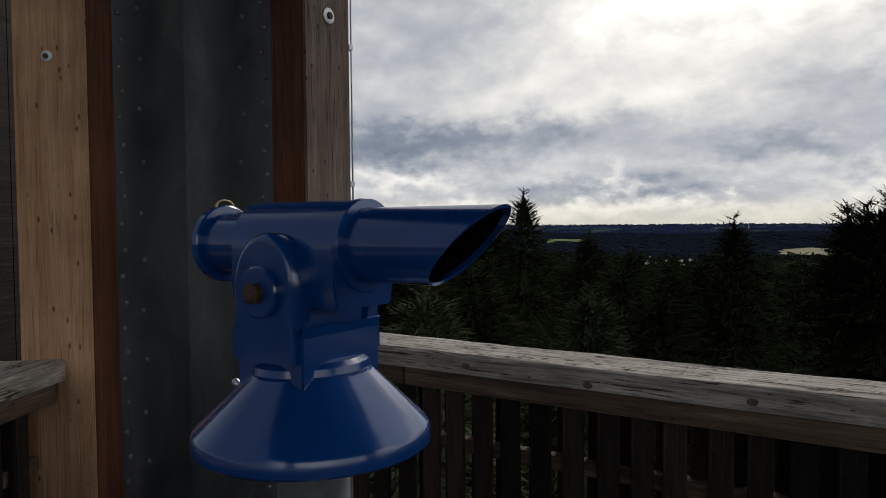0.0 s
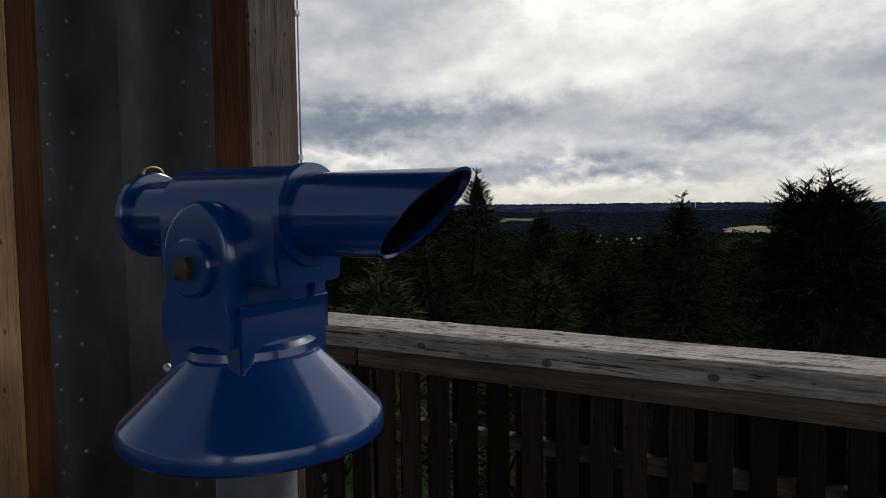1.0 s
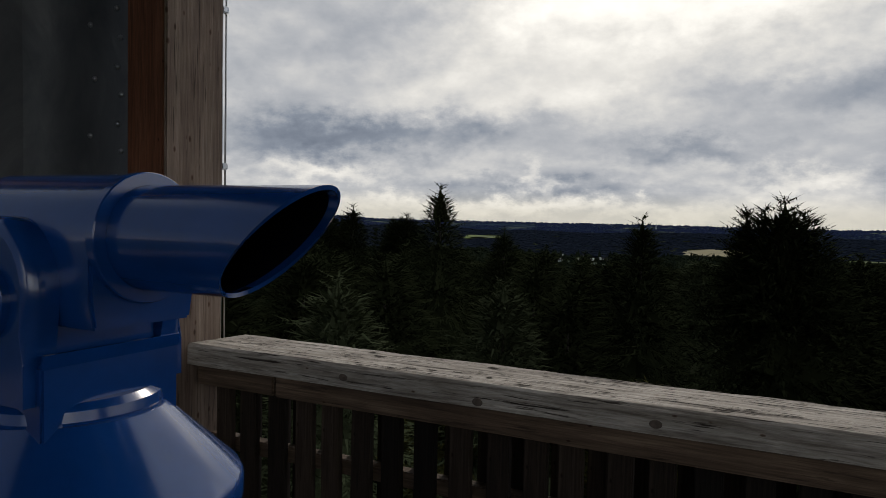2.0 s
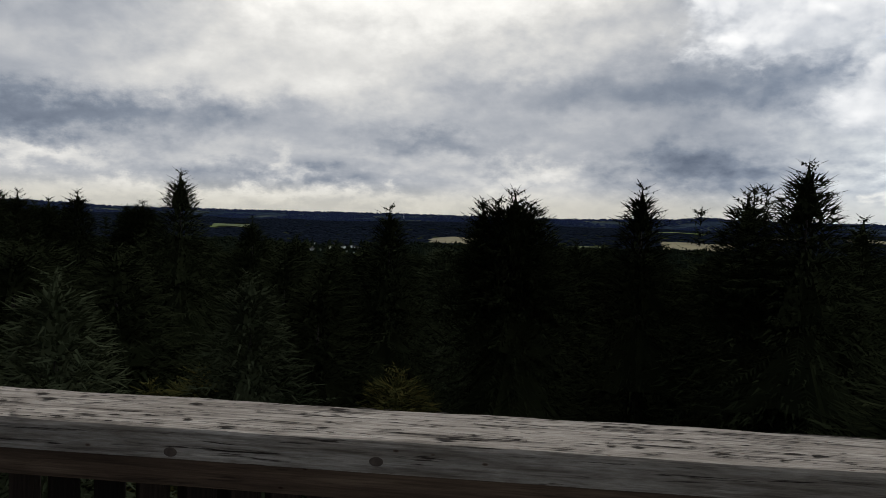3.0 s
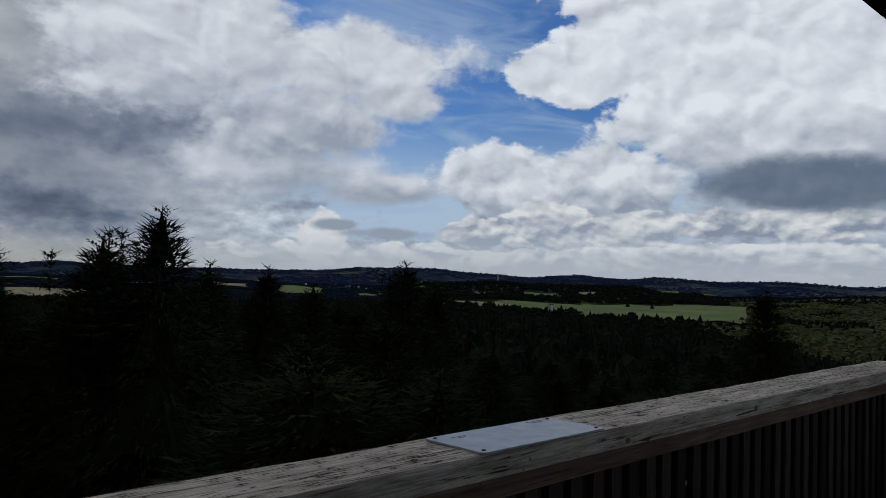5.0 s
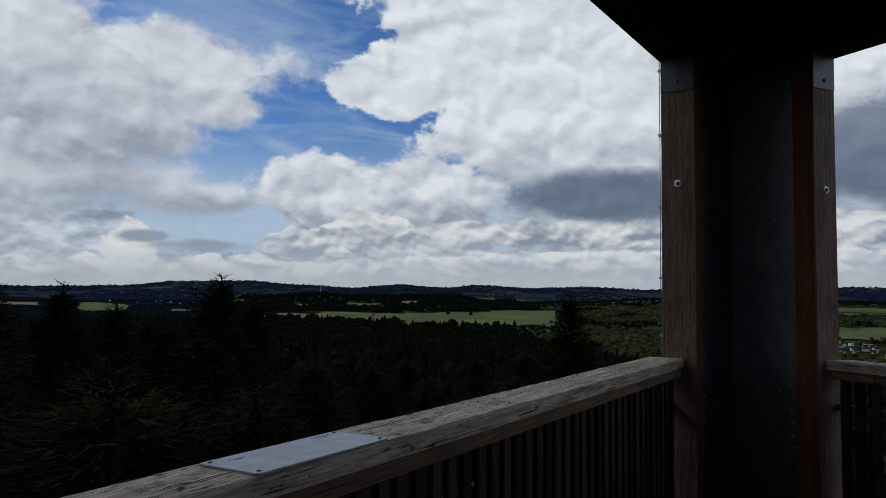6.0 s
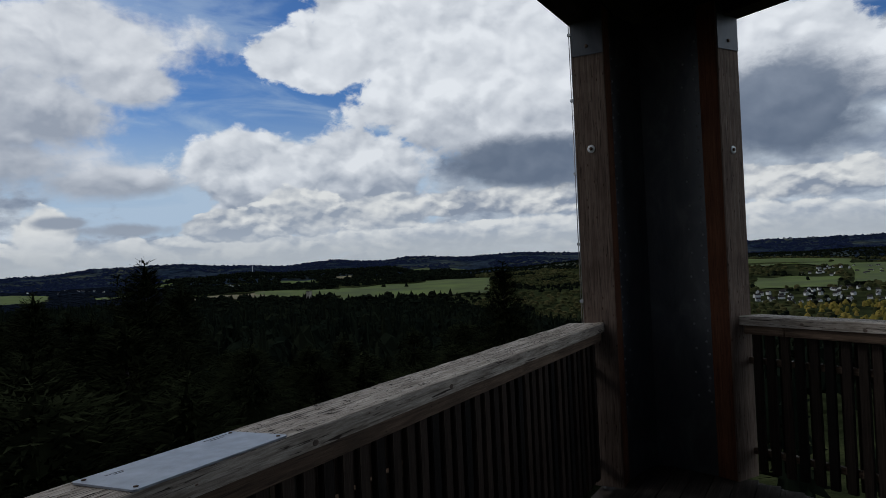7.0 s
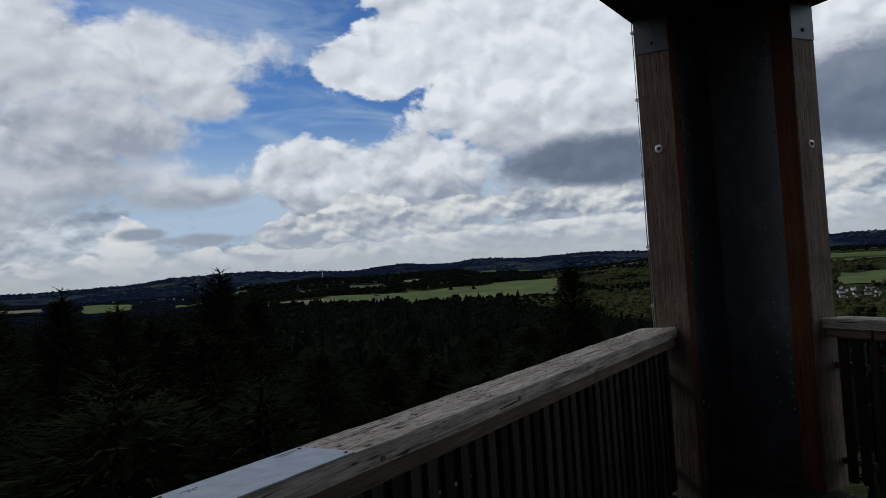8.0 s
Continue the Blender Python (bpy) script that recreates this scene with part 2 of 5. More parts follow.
def tramp(nt, fac, *pts):
    r = nt.nodes.new("ShaderNodeValToRGB")
    nt.links.new(fac, r.inputs[0])
    els = r.color_ramp.elements
    els[0].position, els[0].color = pts[0][0], (*pts[0][1], 1)
    els[1].position, els[1].color = pts[-1][0], (*pts[-1][1], 1)
    for p, c in pts[1:-1]:
        els.new(p).color = (*c, 1)
    return r.outputs[0]


def tmul(nt, a, b, fac=1.0, mode="MULTIPLY"):
    n = nt.nodes.new("ShaderNodeMix")
    n.data_type, n.blend_type = "RGBA", mode
    if isinstance(fac, (int, float)):
        n.inputs[0].default_value = fac
    else:
        nt.links.new(fac, n.inputs[0])
    for s, v in ((n.inputs[6], a), (n.inputs[7], b)):
        if isinstance(v, tuple):
            s.default_value = (*v, 1)
        else:
            nt.links.new(v, s)
    return n.outputs[2]


def bump(nt, b, height, strength, dist):
    n = nt.nodes.new("ShaderNodeBump")
    n.inputs["Strength"].default_value, n.inputs["Distance"].default_value = strength, dist
    nt.links.new(height, n.inputs["Height"])
    nt.links.new(n.outputs[0], b.inputs["Normal"])


def varied(nt, col, lo, hi):
    """A different brightness for each object."""
    oi = nt.nodes.new("ShaderNodeObjectInfo")
    g = tramp(nt, oi.outputs["Random"], (0.0, (lo, lo, lo)), (1.0, (hi, hi, hi)))
    return tmul(nt, col, g)


def wood(name, grain, dark, mid, pale, rough=0.75, cracks=0.5, lo=0.85, hi=1.1, fine_=1.0, run=0.6, knot=0.06):
    """Timber with its grain along an axis of the object (0, 1 or 2)."""
    m, nt, b = material(name, rough, spec=0.25)
    stretch = [14.0, 14.0, 14.0]
    stretch[grain] = run
    v = tex(nt, "Object", tuple(stretch))
    n1 = tnoise(nt, v, 2.2, 7, 0.62, 0.6)
    n2 = tnoise(nt, v, 11.0, 6, 0.7, 0.3)
    blot = tnoise(nt, tex(nt, "Object", (1, 1, 1)), 3.2, 4, 0.6)
    col = tramp(nt, n1, (0.3, dark), (0.5, mid), (0.72, pale))
    col = tmul(nt, col, tramp(nt, n2, (0.3, (0.55, 0.52, 0.5)), (0.6, (1.08, 1.08, 1.08))), fine_)
    col = tmul(nt, col, tramp(nt, blot, (0.3, (0.68, 0.66, 0.64)), (0.65, (1.1, 1.1, 1.1))))
    # fine open grain
    hair = [120.0, 120.0, 120.0]
    hair[grain] = 3.5
    line = tnoise(nt, tex(nt, "Object", tuple(hair)), 1.0, 3, 0.6, 0.4)
    col = tmul(nt, col, tramp(nt, line, (0.36, (0.45, 0.42, 0.4)), (0.5, (1.05, 1.05, 1.05))), cracks * 0.7)
    # drying cracks and knots
    slim = [85.0, 85.0, 85.0]
    slim[grain] = 4.2
    crack = tnoise(nt, tex(nt, "Object", tuple(slim)), 1.2, 4, 0.6, 0.5)
    col = tmul(nt, col, tramp(nt, crack, (0.35, (0.12, 0.10, 0.085)), (0.41, (1, 1, 1))), cracks)
    vor = nt.nodes.new("ShaderNodeTexVoronoi")
    kn = [5.5, 5.5, 5.5]
    kn[grain] = 2.6
    nt.links.new(tex(nt, "Object", tuple(kn)), vor.inputs["Vector"])
    col = tmul(nt, col, tramp(nt, vor.outputs["Distance"], (knot * 0.5, (0.2, 0.12, 0.08)), (knot, (0.5, 0.36, 0.28)), (knot * 1.5, (1, 1, 1))), 0.85)
    nt.links.new(varied(nt, col, lo, hi), b.inputs["Base Color"])
    worn = tmul(nt, tmul(nt, n1, n2), crack)
    bump(nt, b, worn, 0.6, 0.012)
    return m


GREY_X = wood("weathered_grey_timber", 0, (0.31, 0.265, 0.215), (0.50, 0.445, 0.385), (0.70, 0.64, 0.565), 0.75, 1.0, run=1.5)
BEAM_X = wood("brown_timber_beam", 0, (0.07, 0.046, 0.03), (0.145, 0.097, 0.064), (0.25, 0.173, 0.115), 0.75, 0.5)
POST_PALE = wood("pale_brown_timber", 2, (0.44, 0.225, 0.12), (0.57, 0.325, 0.185), (0.66, 0.41, 0.25), 0.7, 0.35, fine_=0.45, knot=0.1)
POST_GREY = wood("weathered_brown_post_timber", 2, (0.15, 0.10, 0.077), (0.235, 0.17, 0.132), (0.32, 0.245, 0.195), 0.75, 0.7, fine_=0.7, knot=0.1)
POST_RED = wood("red_brown_stained_timber", 2, (0.11, 0.039, 0.019), (0.17, 0.065, 0.031), (0.225, 0.095, 0.048), 0.65, 0.3)
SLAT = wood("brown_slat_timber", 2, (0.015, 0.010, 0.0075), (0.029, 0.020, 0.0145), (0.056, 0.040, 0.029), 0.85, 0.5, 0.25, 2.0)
DECK = wood("deck_timber", 0, (0.035, 0.028, 0.023), (0.065, 0.052, 0.043), (0.10, 0.084, 0.07), 0.8, 0.6, 0.8, 1.15)
ROOF_WOOD = wood("dark_roof_timber", 0, (0.02, 0.015, 0.011), (0.038, 0.028, 0.02), (0.06, 0.045, 0.033), 0.75, 0.4)


def steel_mat():
    m, nt, b = material("dark_weathered_steel", 0.48, 0.75)
    a = tnoise(nt, tex(nt, "Object", (1, 1, 0.45)), 5.0, 6, 0.65, 0.8)
    g = tnoise(nt, tex(nt, "Object", (1, 1, 1)), 60.0, 3, 0.5)
    col = tramp(nt, a, (0.3, (0.075, 0.08, 0.088)), (0.55, (0.125, 0.13, 0.138)), (0.72, (0.2, 0.2, 0.205)))
    nt.links.new(col, b.inputs["Base Color"])
    nt.links.new(tramp(nt, a, (0.3, (0.42, 0.42, 0.42)), (0.7, (0.62, 0.62, 0.62))), b.inputs["Roughness"])
    bump(nt, b, g, 0.12, 0.002)
    return m


def plain(name, colour, rough, metal=0.0, spot=0.25, scale=30.0, spec=0.5):
    m, nt, b = material(name, rough, metal, spec)
    n = tnoise(nt, tex(nt), scale, 5, 0.6)
    lo = tuple(c * (1 - spot) for c in colour)
    hi = tuple(min(1, c * (1 + spot)) for c in colour)
    nt.links.new(tramp(nt, n, (0.3, lo), (0.7, hi)), b.inputs["Base Color"])
    nt.links.new(tramp(nt, n, (0.3, (rough * 0.85,) * 3), (0.7, (min(1, rough * 1.2),) * 3)), b.inputs["Roughness"])
    return m


STEEL = steel_mat()
BLUE = plain("glossy_blue_enamel", (0.003, 0.05, 0.22), 0.2, 0.0, 0.14, 14.0, 0.6)
BLUE.node_tree.nodes["Principled BSDF"].inputs["Coat Weight"].default_value = 0.6
BLUE.node_tree.nodes["Principled BSDF"].inputs["Coat Roughness"].default_value = 0.1
BLACK = plain("matt_black_lining", (0.003, 0.004, 0.007), 0.9, 0.0, 0.2, 30.0, 0.05)
ZINC = plain("galvanised_steel", (0.5, 0.51, 0.52), 0.4, 0.85, 0.2)
WASHER = plain("bright_washer_steel", (0.72, 0.73, 0.74), 0.42, 0.35, 0.12)
RUST = plain("rusty_brown_bolt", (0.09, 0.055, 0.035), 0.55, 0.4, 0.4, 60.0)
BRASS = plain("dull_brass", (0.42, 0.33, 0.16), 0.4, 0.9, 0.2)
PLATE = plain("scratched_aluminium_plate", (0.33, 0.355, 0.40), 0.45, 0.5, 0.28, 16.0)
INK = plain("dark_engraving", (0.05, 0.05, 0.055), 0.7)
RIVET = plain("steel_rivet", (0.28, 0.285, 0.29), 0.34, 0.8, 0.3)
CHECK = plain("dark_open_check", (0.03, 0.023, 0.018), 0.9, 0.0, 0.3, 80.0, 0.1)
KNOT = plain("dark_knot_wood", (0.12, 0.09, 0.07), 0.85, 0.0, 0.4, 80.0)
POLE = plain("grey_pedestal_paint", (0.2, 0.21, 0.22), 0.5, 0.2, 0.4, 12.0)


def foliage(name, a, b_, c):
    m, nt, b = material(name, 0.9, spec=0.0)
    geo = nt.nodes.new("ShaderNodeNewGeometry")
    col = tramp(nt, geo.outputs["Random Per Island"], (0.0, a), (0.5, b_), (1.0, c))
    nt.links.new(varied(nt, col, 0.65, 1.3), b.inputs["Base Color"])
    return m


NEEDLE = foliage("dark_spruce_needles", (0.012, 0.0145, 0.007), (0.0155, 0.0185, 0.0085), (0.021, 0.0245, 0.0115))
NEEDLE_PALE = foliage("pale_spruce_needles", (0.026, 0.031, 0.016), (0.032, 0.038, 0.02), (0.042, 0.048, 0.026))
LEAF = foliage("autumn_green_leaves", (0.04, 0.043, 0.015), (0.06, 0.06, 0.02), (0.11, 0.09, 0.026))
FAR_TREE = foliage("distant_woodland", (0.007, 0.010, 0.007), (0.009, 0.0125, 0.008), (0.013, 0.016, 0.009))
OLIVE_TREE = foliage("olive_broadleaf_woodland", (0.03, 0.034, 0.014), (0.045, 0.048, 0.019), (0.07, 0.062, 0.026))
# the blue in these two woodland colours is distance haze, painted in
HAZED_WOOD = foliage("haze_tinted_far_woodland", (0.016, 0.024, 0.06), (0.02, 0.029, 0.068), (0.026, 0.036, 0.078))
HAZED_RIDGE_WOOD = foliage("haze_tinted_ridge_woodland", (0.010, 0.0135, 0.022), (0.011, 0.0150, 0.024), (0.012, 0.0165, 0.026))
GOLD_TREE = foliage("yellow_autumn_woodland", (0.13, 0.12, 0.03), (0.2, 0.16, 0.035), (0.26, 0.19, 0.05))
BARK = plain("spruce_bark", (0.028, 0.021, 0.017), 0.9, 0.0, 0.4, 8.0)


def land():
    m, nt, b = material("haze_tinted_wooded_land", 0.95, spec=0.0)
    big_ = tnoise(nt, tex(nt), 0.0026, 7, 0.62)
    mid_ = tnoise(nt, tex(nt), 0.011, 6, 0.65)
    small = tnoise(nt, tex(nt), 0.05, 5, 0.7)
    # bluish stops put the haze of distance into the base colour
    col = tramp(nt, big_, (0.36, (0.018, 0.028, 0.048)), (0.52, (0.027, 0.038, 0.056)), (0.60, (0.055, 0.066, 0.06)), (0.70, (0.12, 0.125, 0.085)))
    col = tmul(nt, col, tramp(nt, mid_, (0.36, (0.45, 0.47, 0.55)), (0.62, (1.5, 1.5, 1.4))))
    col = tmul(nt, col, tramp(nt, small, (0.3, (0.55, 0.55, 0.6)), (0.7, (1.3, 1.3, 1.25))))
    nt.links.new(col, b.inputs["Base Color"])
    bump(nt, b, mid_, 0.8, 14.0)
    return m


def valley_floor():
    """Rough grass, hedges and scrub between woods and villages."""
    m, nt, b = material("valley_grass_and_scrub", 0.95, spec=0.0)
    mid_ = tnoise(nt, tex(nt), 0.012, 6, 0.65)
    small = tnoise(nt, tex(nt), 0.06, 5, 0.7)
    col = tramp(nt, mid_, (0.35, (0.02, 0.024, 0.012)), (0.5, (0.035, 0.042, 0.018)), (0.66, (0.075, 0.082, 0.034)))
    col = tmul(nt, col, tramp(nt, small, (0.3, (0.6, 0.6, 0.6)), (0.7, (1.3, 1.3, 1.25))))
    nt.links.new(col, b.inputs["Base Color"])
    bump(nt, b, small, 0.8, 6.0)
    return m


HAZED_LAND, VALLEY = land(), valley_floor()
GRASS = plain("meadow_green", (0.09, 0.118, 0.03), 0.9, 0.0, 0.5, 0.008, 0.1)
STUBBLE = plain("harvested_field", (0.2, 0.17, 0.095), 0.9, 0.0, 0.4, 0.008, 0.1)
HOUSE_WALL = plain("white_house_render", (0.84, 0.83, 0.8), 0.8, 0.0, 0.15, 0.05)
HOUSE_ROOF = plain("dark_slate_roof", (0.04, 0.036, 0.036), 0.9, 0.0, 0.3, 0.1, 0.1)
GLASS = plain("dark_window", (0.03, 0.035, 0.04), 0.2, 0.0, 0.2)


# ---- helpers for building ----
def part(name, bm, mat, parent=None, label=""):
    """Links a bmesh as one mesh object, under a thing or a part."""
    if mat is BLUE:
        for e in bm.edges:
            if e.calc_face_angle(0) > radians(28):
                e.smooth = False
    me = bpy.data.meshes.new(name)
    bm.to_mesh(me)
    bm.free()
    me.materials.append(mat)
    ob = new(name, me)
    ob.parent = parent
    return tagged(ob, label) if label else ob


def shared(name, me, m, parent=None):
    ob = new(name, me)
    ob.parent = parent
    ob.matrix_basis = m
    return ob


def thing(name, label, category, group="", kind="", at=None):
    ob = new(name)
    ob.empty_display_size = 0.1
    if at is not None:
        ob.matrix_basis = at
    return tagged(ob, label, category, group, kind)


def box(x0, x1, y0, y1, z0, z1, bevel=0.0, bm=None):
    bm = bm or bmesh.new()
    m = Matrix.Translation(((x0 + x1) / 2, (y0 + y1) / 2, (z0 + z1) / 2)) @ Matrix.Diagonal((x1 - x0, y1 - y0, z1 - z0, 1))
    r = bmesh.ops.create_cube(bm, size=1, matrix=m)
    if bevel:
        edges = list({e for v in r["verts"] for e in v.link_edges})
        bmesh.ops.bevel(bm, geom=edges, offset=bevel, segments=2, affect="EDGES")
    return bm


def lathe(profile, turn=Matrix(), n=48, bm=None, smooth=True):
    """Turns (radius, height) pairs about z."""
    bm = bm or bmesh.new()
    rings = []
    for r, h in profile:
        if r < 1e-6:
            rings.append([bm.verts.new(turn @ Vector((0, 0, h)))])
        else:
            rings.append([bm.verts.new(turn @ Vector((r * math.cos(2 * math.pi * i / n), r * math.sin(2 * math.pi * i / n), h))) for i in range(n)])
    for a, b in zip(rings, rings[1:]):
        for i in range(n):
            j = (i + 1) % n
            if len(a) == 1:
                f = bm.faces.new((a[0], b[i], b[j])) if len(b) > 1 else None
            elif len(b) == 1:
                f = bm.faces.new((a[i], a[j], b[0]))
            else:
                f = bm.faces.new((a[i], a[j], b[j], b[i]))
            if f:
                f.smooth = smooth
    bmesh.ops.recalc_face_normals(bm, faces=bm.faces)
    return bm


def prism(outline, depth, turn=Matrix(), bevel=0.0):
    """A plate: an outline in x and z, thickened along y."""
    bm = bmesh.new()
    f = bm.faces.new([bm.verts.new((x, 0, z)) for x, z in outline])
    r = bmesh.ops.extrude_face_region(bm, geom=[f])
    bmesh.ops.translate(bm, verts=[v for v in r["geom"] if isinstance(v, bmesh.types.BMVert)], vec=(0, depth, 0))
    bmesh.ops.recalc_face_normals(bm, faces=bm.faces)
    if bevel:
        sharp = [e for e in bm.edges if e.calc_face_angle(0) > 0.6]
        bmesh.ops.bevel(bm, geom=sharp, offset=bevel, segments=2, affect="EDGES")
    bmesh.ops.transform(bm, matrix=turn, verts=bm.verts)
    return bm


def rod(p, q, r, n=10):
    p, q = Vector(p), Vector(q)
    turn = Matrix.Translation(p) @ (q - p).to_track_quat("Z", "Y").to_matrix().to_4x4()
    return lathe([(0, 0), (r, 0), (r, (q - p).length), (0, (q - p).length)], turn, n)


# ---- the platform: a triangle with three timber and steel corners ----
# Each side has a frame of its own: x along the handrail, y outwards, z up.
XA, XB = -0.81, 5.78                          # the ends of the front handrail
GAP_A, GAP_B, GAP_W = 0.80, 0.91, 0.765                     # from the corner to the handrail's end
VA, VB = Vector((XA - GAP_A, 0, 0)), Vector((XB + GAP_B, 0, 0))
SIDE = (VB - VA).length                       # between the corners of the handrails' inner edges
VC = VA + Vector((SIDE / 2, -SIDE * math.sqrt(3) / 2, 0))
FRONT = Matrix.Translation(VA)
EAST = Matrix.Translation(VB) @ Matrix.Rotation(radians(-120), 4, "Z")
WEST = Matrix.Translation(VC) @ Matrix.Rotation(radians(120), 4, "Z")
EAVE = 3.13

floor = thing("floor", "weathered brown timber deck boards of the platform", "floor", kind="structure")


def railing(side, start, end, label):
    rail = thing("railing", label, "railing", "railings of the platform", at=side)
    rng = random.Random(int(start * 100) + int(side.translation.x * 10))
    # handrail: a broad timber, its top a little sloped to shed rain, with worn edges
    bm = bmesh.new()
    n = 90
    rows = []
    for i in range(n + 1):
        x = start + (end - start) * i / n
        w = [0.0035 * noise.noise((x * 3.1, k * 7.7, 1.3)) + 0.002 * noise.noise((x * 17, k * 3.1, 5)) for k in range(8)]
        ring = ((0.0, 1.038), (0.0, 1.092), (0.006, 1.0985), (0.07, 1.0975), (0.14, 1.095), (0.243, 1.0905), (0.25, 1.084), (0.25, 1.038))
        rows.append([bm.verts.new((x, y + (w[k] if k in (1, 2, 5, 6) else 0), z + w[k] * (0.8 if 0 < k < 7 else 0.2))) for k, (y, z) in enumerate(ring)])
    for a, b in zip(rows, rows[1:]):
        for k in range(8):
            bm.faces.new((a[k], b[k], b[(k + 1) % 8], a[(k + 1) % 8]))
    bm.faces.new(rows[0])
    bm.faces.new(rows[-1][::-1])
    bmesh.ops.recalc_face_normals(bm, faces=bm.faces)
    part("handrail", bm, GREY_X, rail, "silver-grey weathered timber handrail with cracks and knots")
    # knots in its face, drying checks along its top
    for x, z in ((1.354, 1.065), (1.735, 1.052), (2.144, 1.061), (3.3, 1.06), (4.35, 1.055), (5.2, 1.066)):
        if start < x < end:
            kn = lathe([(0, 0.0005), (0.004, 0.002), (0.007, 0.0005), (0.0095, 0.002), (0.012, 0.0)], Matrix.Translation((x, -0.001, z)) @ Matrix.Rotation(radians(90), 4, "X") @ Matrix.Diagonal((1.15, 0.8, 1, 1)), 14)
            part("knot", kn, KNOT, rail, "dark round knot")
    bm = bmesh.new()
    for _ in range(1500):
        x, y0 = rng.uniform(start + 0.03, end - 0.1), rng.uniform(0.01, 0.24)
        ln, w = rng.uniform(0.012, 0.06), rng.uniform(0.0008, 0.0026)
        if rng.random() < 0.06:
            ln, w = rng.uniform(0.02, 0.05), rng.uniform(0.003, 0.007)
        elif rng.random() < 0.06:
            ln, w = rng.uniform(0.12, 0.4), rng.uniform(0.0012, 0.003)
        zt = 1.0995 - 0.033 * y0 + 0.0018
        ends = [bm.verts.new((x, y0, zt)), bm.verts.new((x + ln * 0.4, y0 - w, zt)), bm.verts.new((x + ln, y0 + rng.uniform(-0.1, 0.1) * min(ln, 0.06), zt)), bm.verts.new((x + ln * 0.5, y0 + w, zt))]
        bm.faces.new(ends)
    tagged(part("drying_check", bm, CHECK, rail, "dark drying checks in weathered timber"), kind="stuff")
    # two lengths of the beam below, butted at a joint
    joint = start + 0.31
    part("lower_beam", box(start + 0.02, joint - 0.004, 0.018, 0.1, 0.978, 1.037, 0.004), BEAM_X, rail, "brown timber beam under the handrail")
    part("lower_beam", box(joint + 0.004, end - 0.02, 0.016, 0.098, 0.977, 1.037, 0.004), BEAM_X, rail)
    part("batten", box(start, end, 0.088, 0.128, 0.77, 0.812, 0.003), BEAM_X, rail)
    part("batten", box(start, end, 0.088, 0.128, 0.16, 0.202, 0.003), BEAM_X, rail)
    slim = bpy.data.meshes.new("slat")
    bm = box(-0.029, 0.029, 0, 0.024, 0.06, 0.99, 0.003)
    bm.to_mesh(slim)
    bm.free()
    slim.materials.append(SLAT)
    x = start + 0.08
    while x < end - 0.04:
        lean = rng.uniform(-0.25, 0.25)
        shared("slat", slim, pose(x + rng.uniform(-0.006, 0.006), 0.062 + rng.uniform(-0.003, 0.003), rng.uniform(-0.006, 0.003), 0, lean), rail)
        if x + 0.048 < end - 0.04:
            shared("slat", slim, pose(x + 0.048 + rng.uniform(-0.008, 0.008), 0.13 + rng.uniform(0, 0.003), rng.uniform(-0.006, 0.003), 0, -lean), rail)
        x += 0.0975
    return rail


railing(FRONT, GAP_A, SIDE - GAP_B, "weathered timber railing with a broad grey handrail and brown slats")
railing(EAST, GAP_B, SIDE - GAP_A, "timber railing in shade with a grey handrail and slats")
railing(WEST, GAP_A, SIDE - GAP_W, "timber railing with a grey handrail running to the corner post")



def washer_bolt(name, m, parent, r=0.027):
    """A bolt on a round washer; its axis is the local -y."""
    turn = m @ Matrix.Rotation(radians(90), 4, "X")
    w = part(name, lathe([(r * 0.3, 0.0), (r * 0.94, 0.0), (r, 0.001), (r, 0.004), (r * 0.9, 0.0055), (r * 0.4, 0.006)], turn, 32), WASHER, parent, "round bright steel washer with a bolt")
    k_ = r / 0.027
    part("bolt", lathe([(0.0125 * k_, 0.004), (0.0125 * k_, 0.012), (0.009 * k_, 0.0145), (0, 0.015)], turn, 6, smooth=False), RUST, w, "dark hexagonal bolt head")


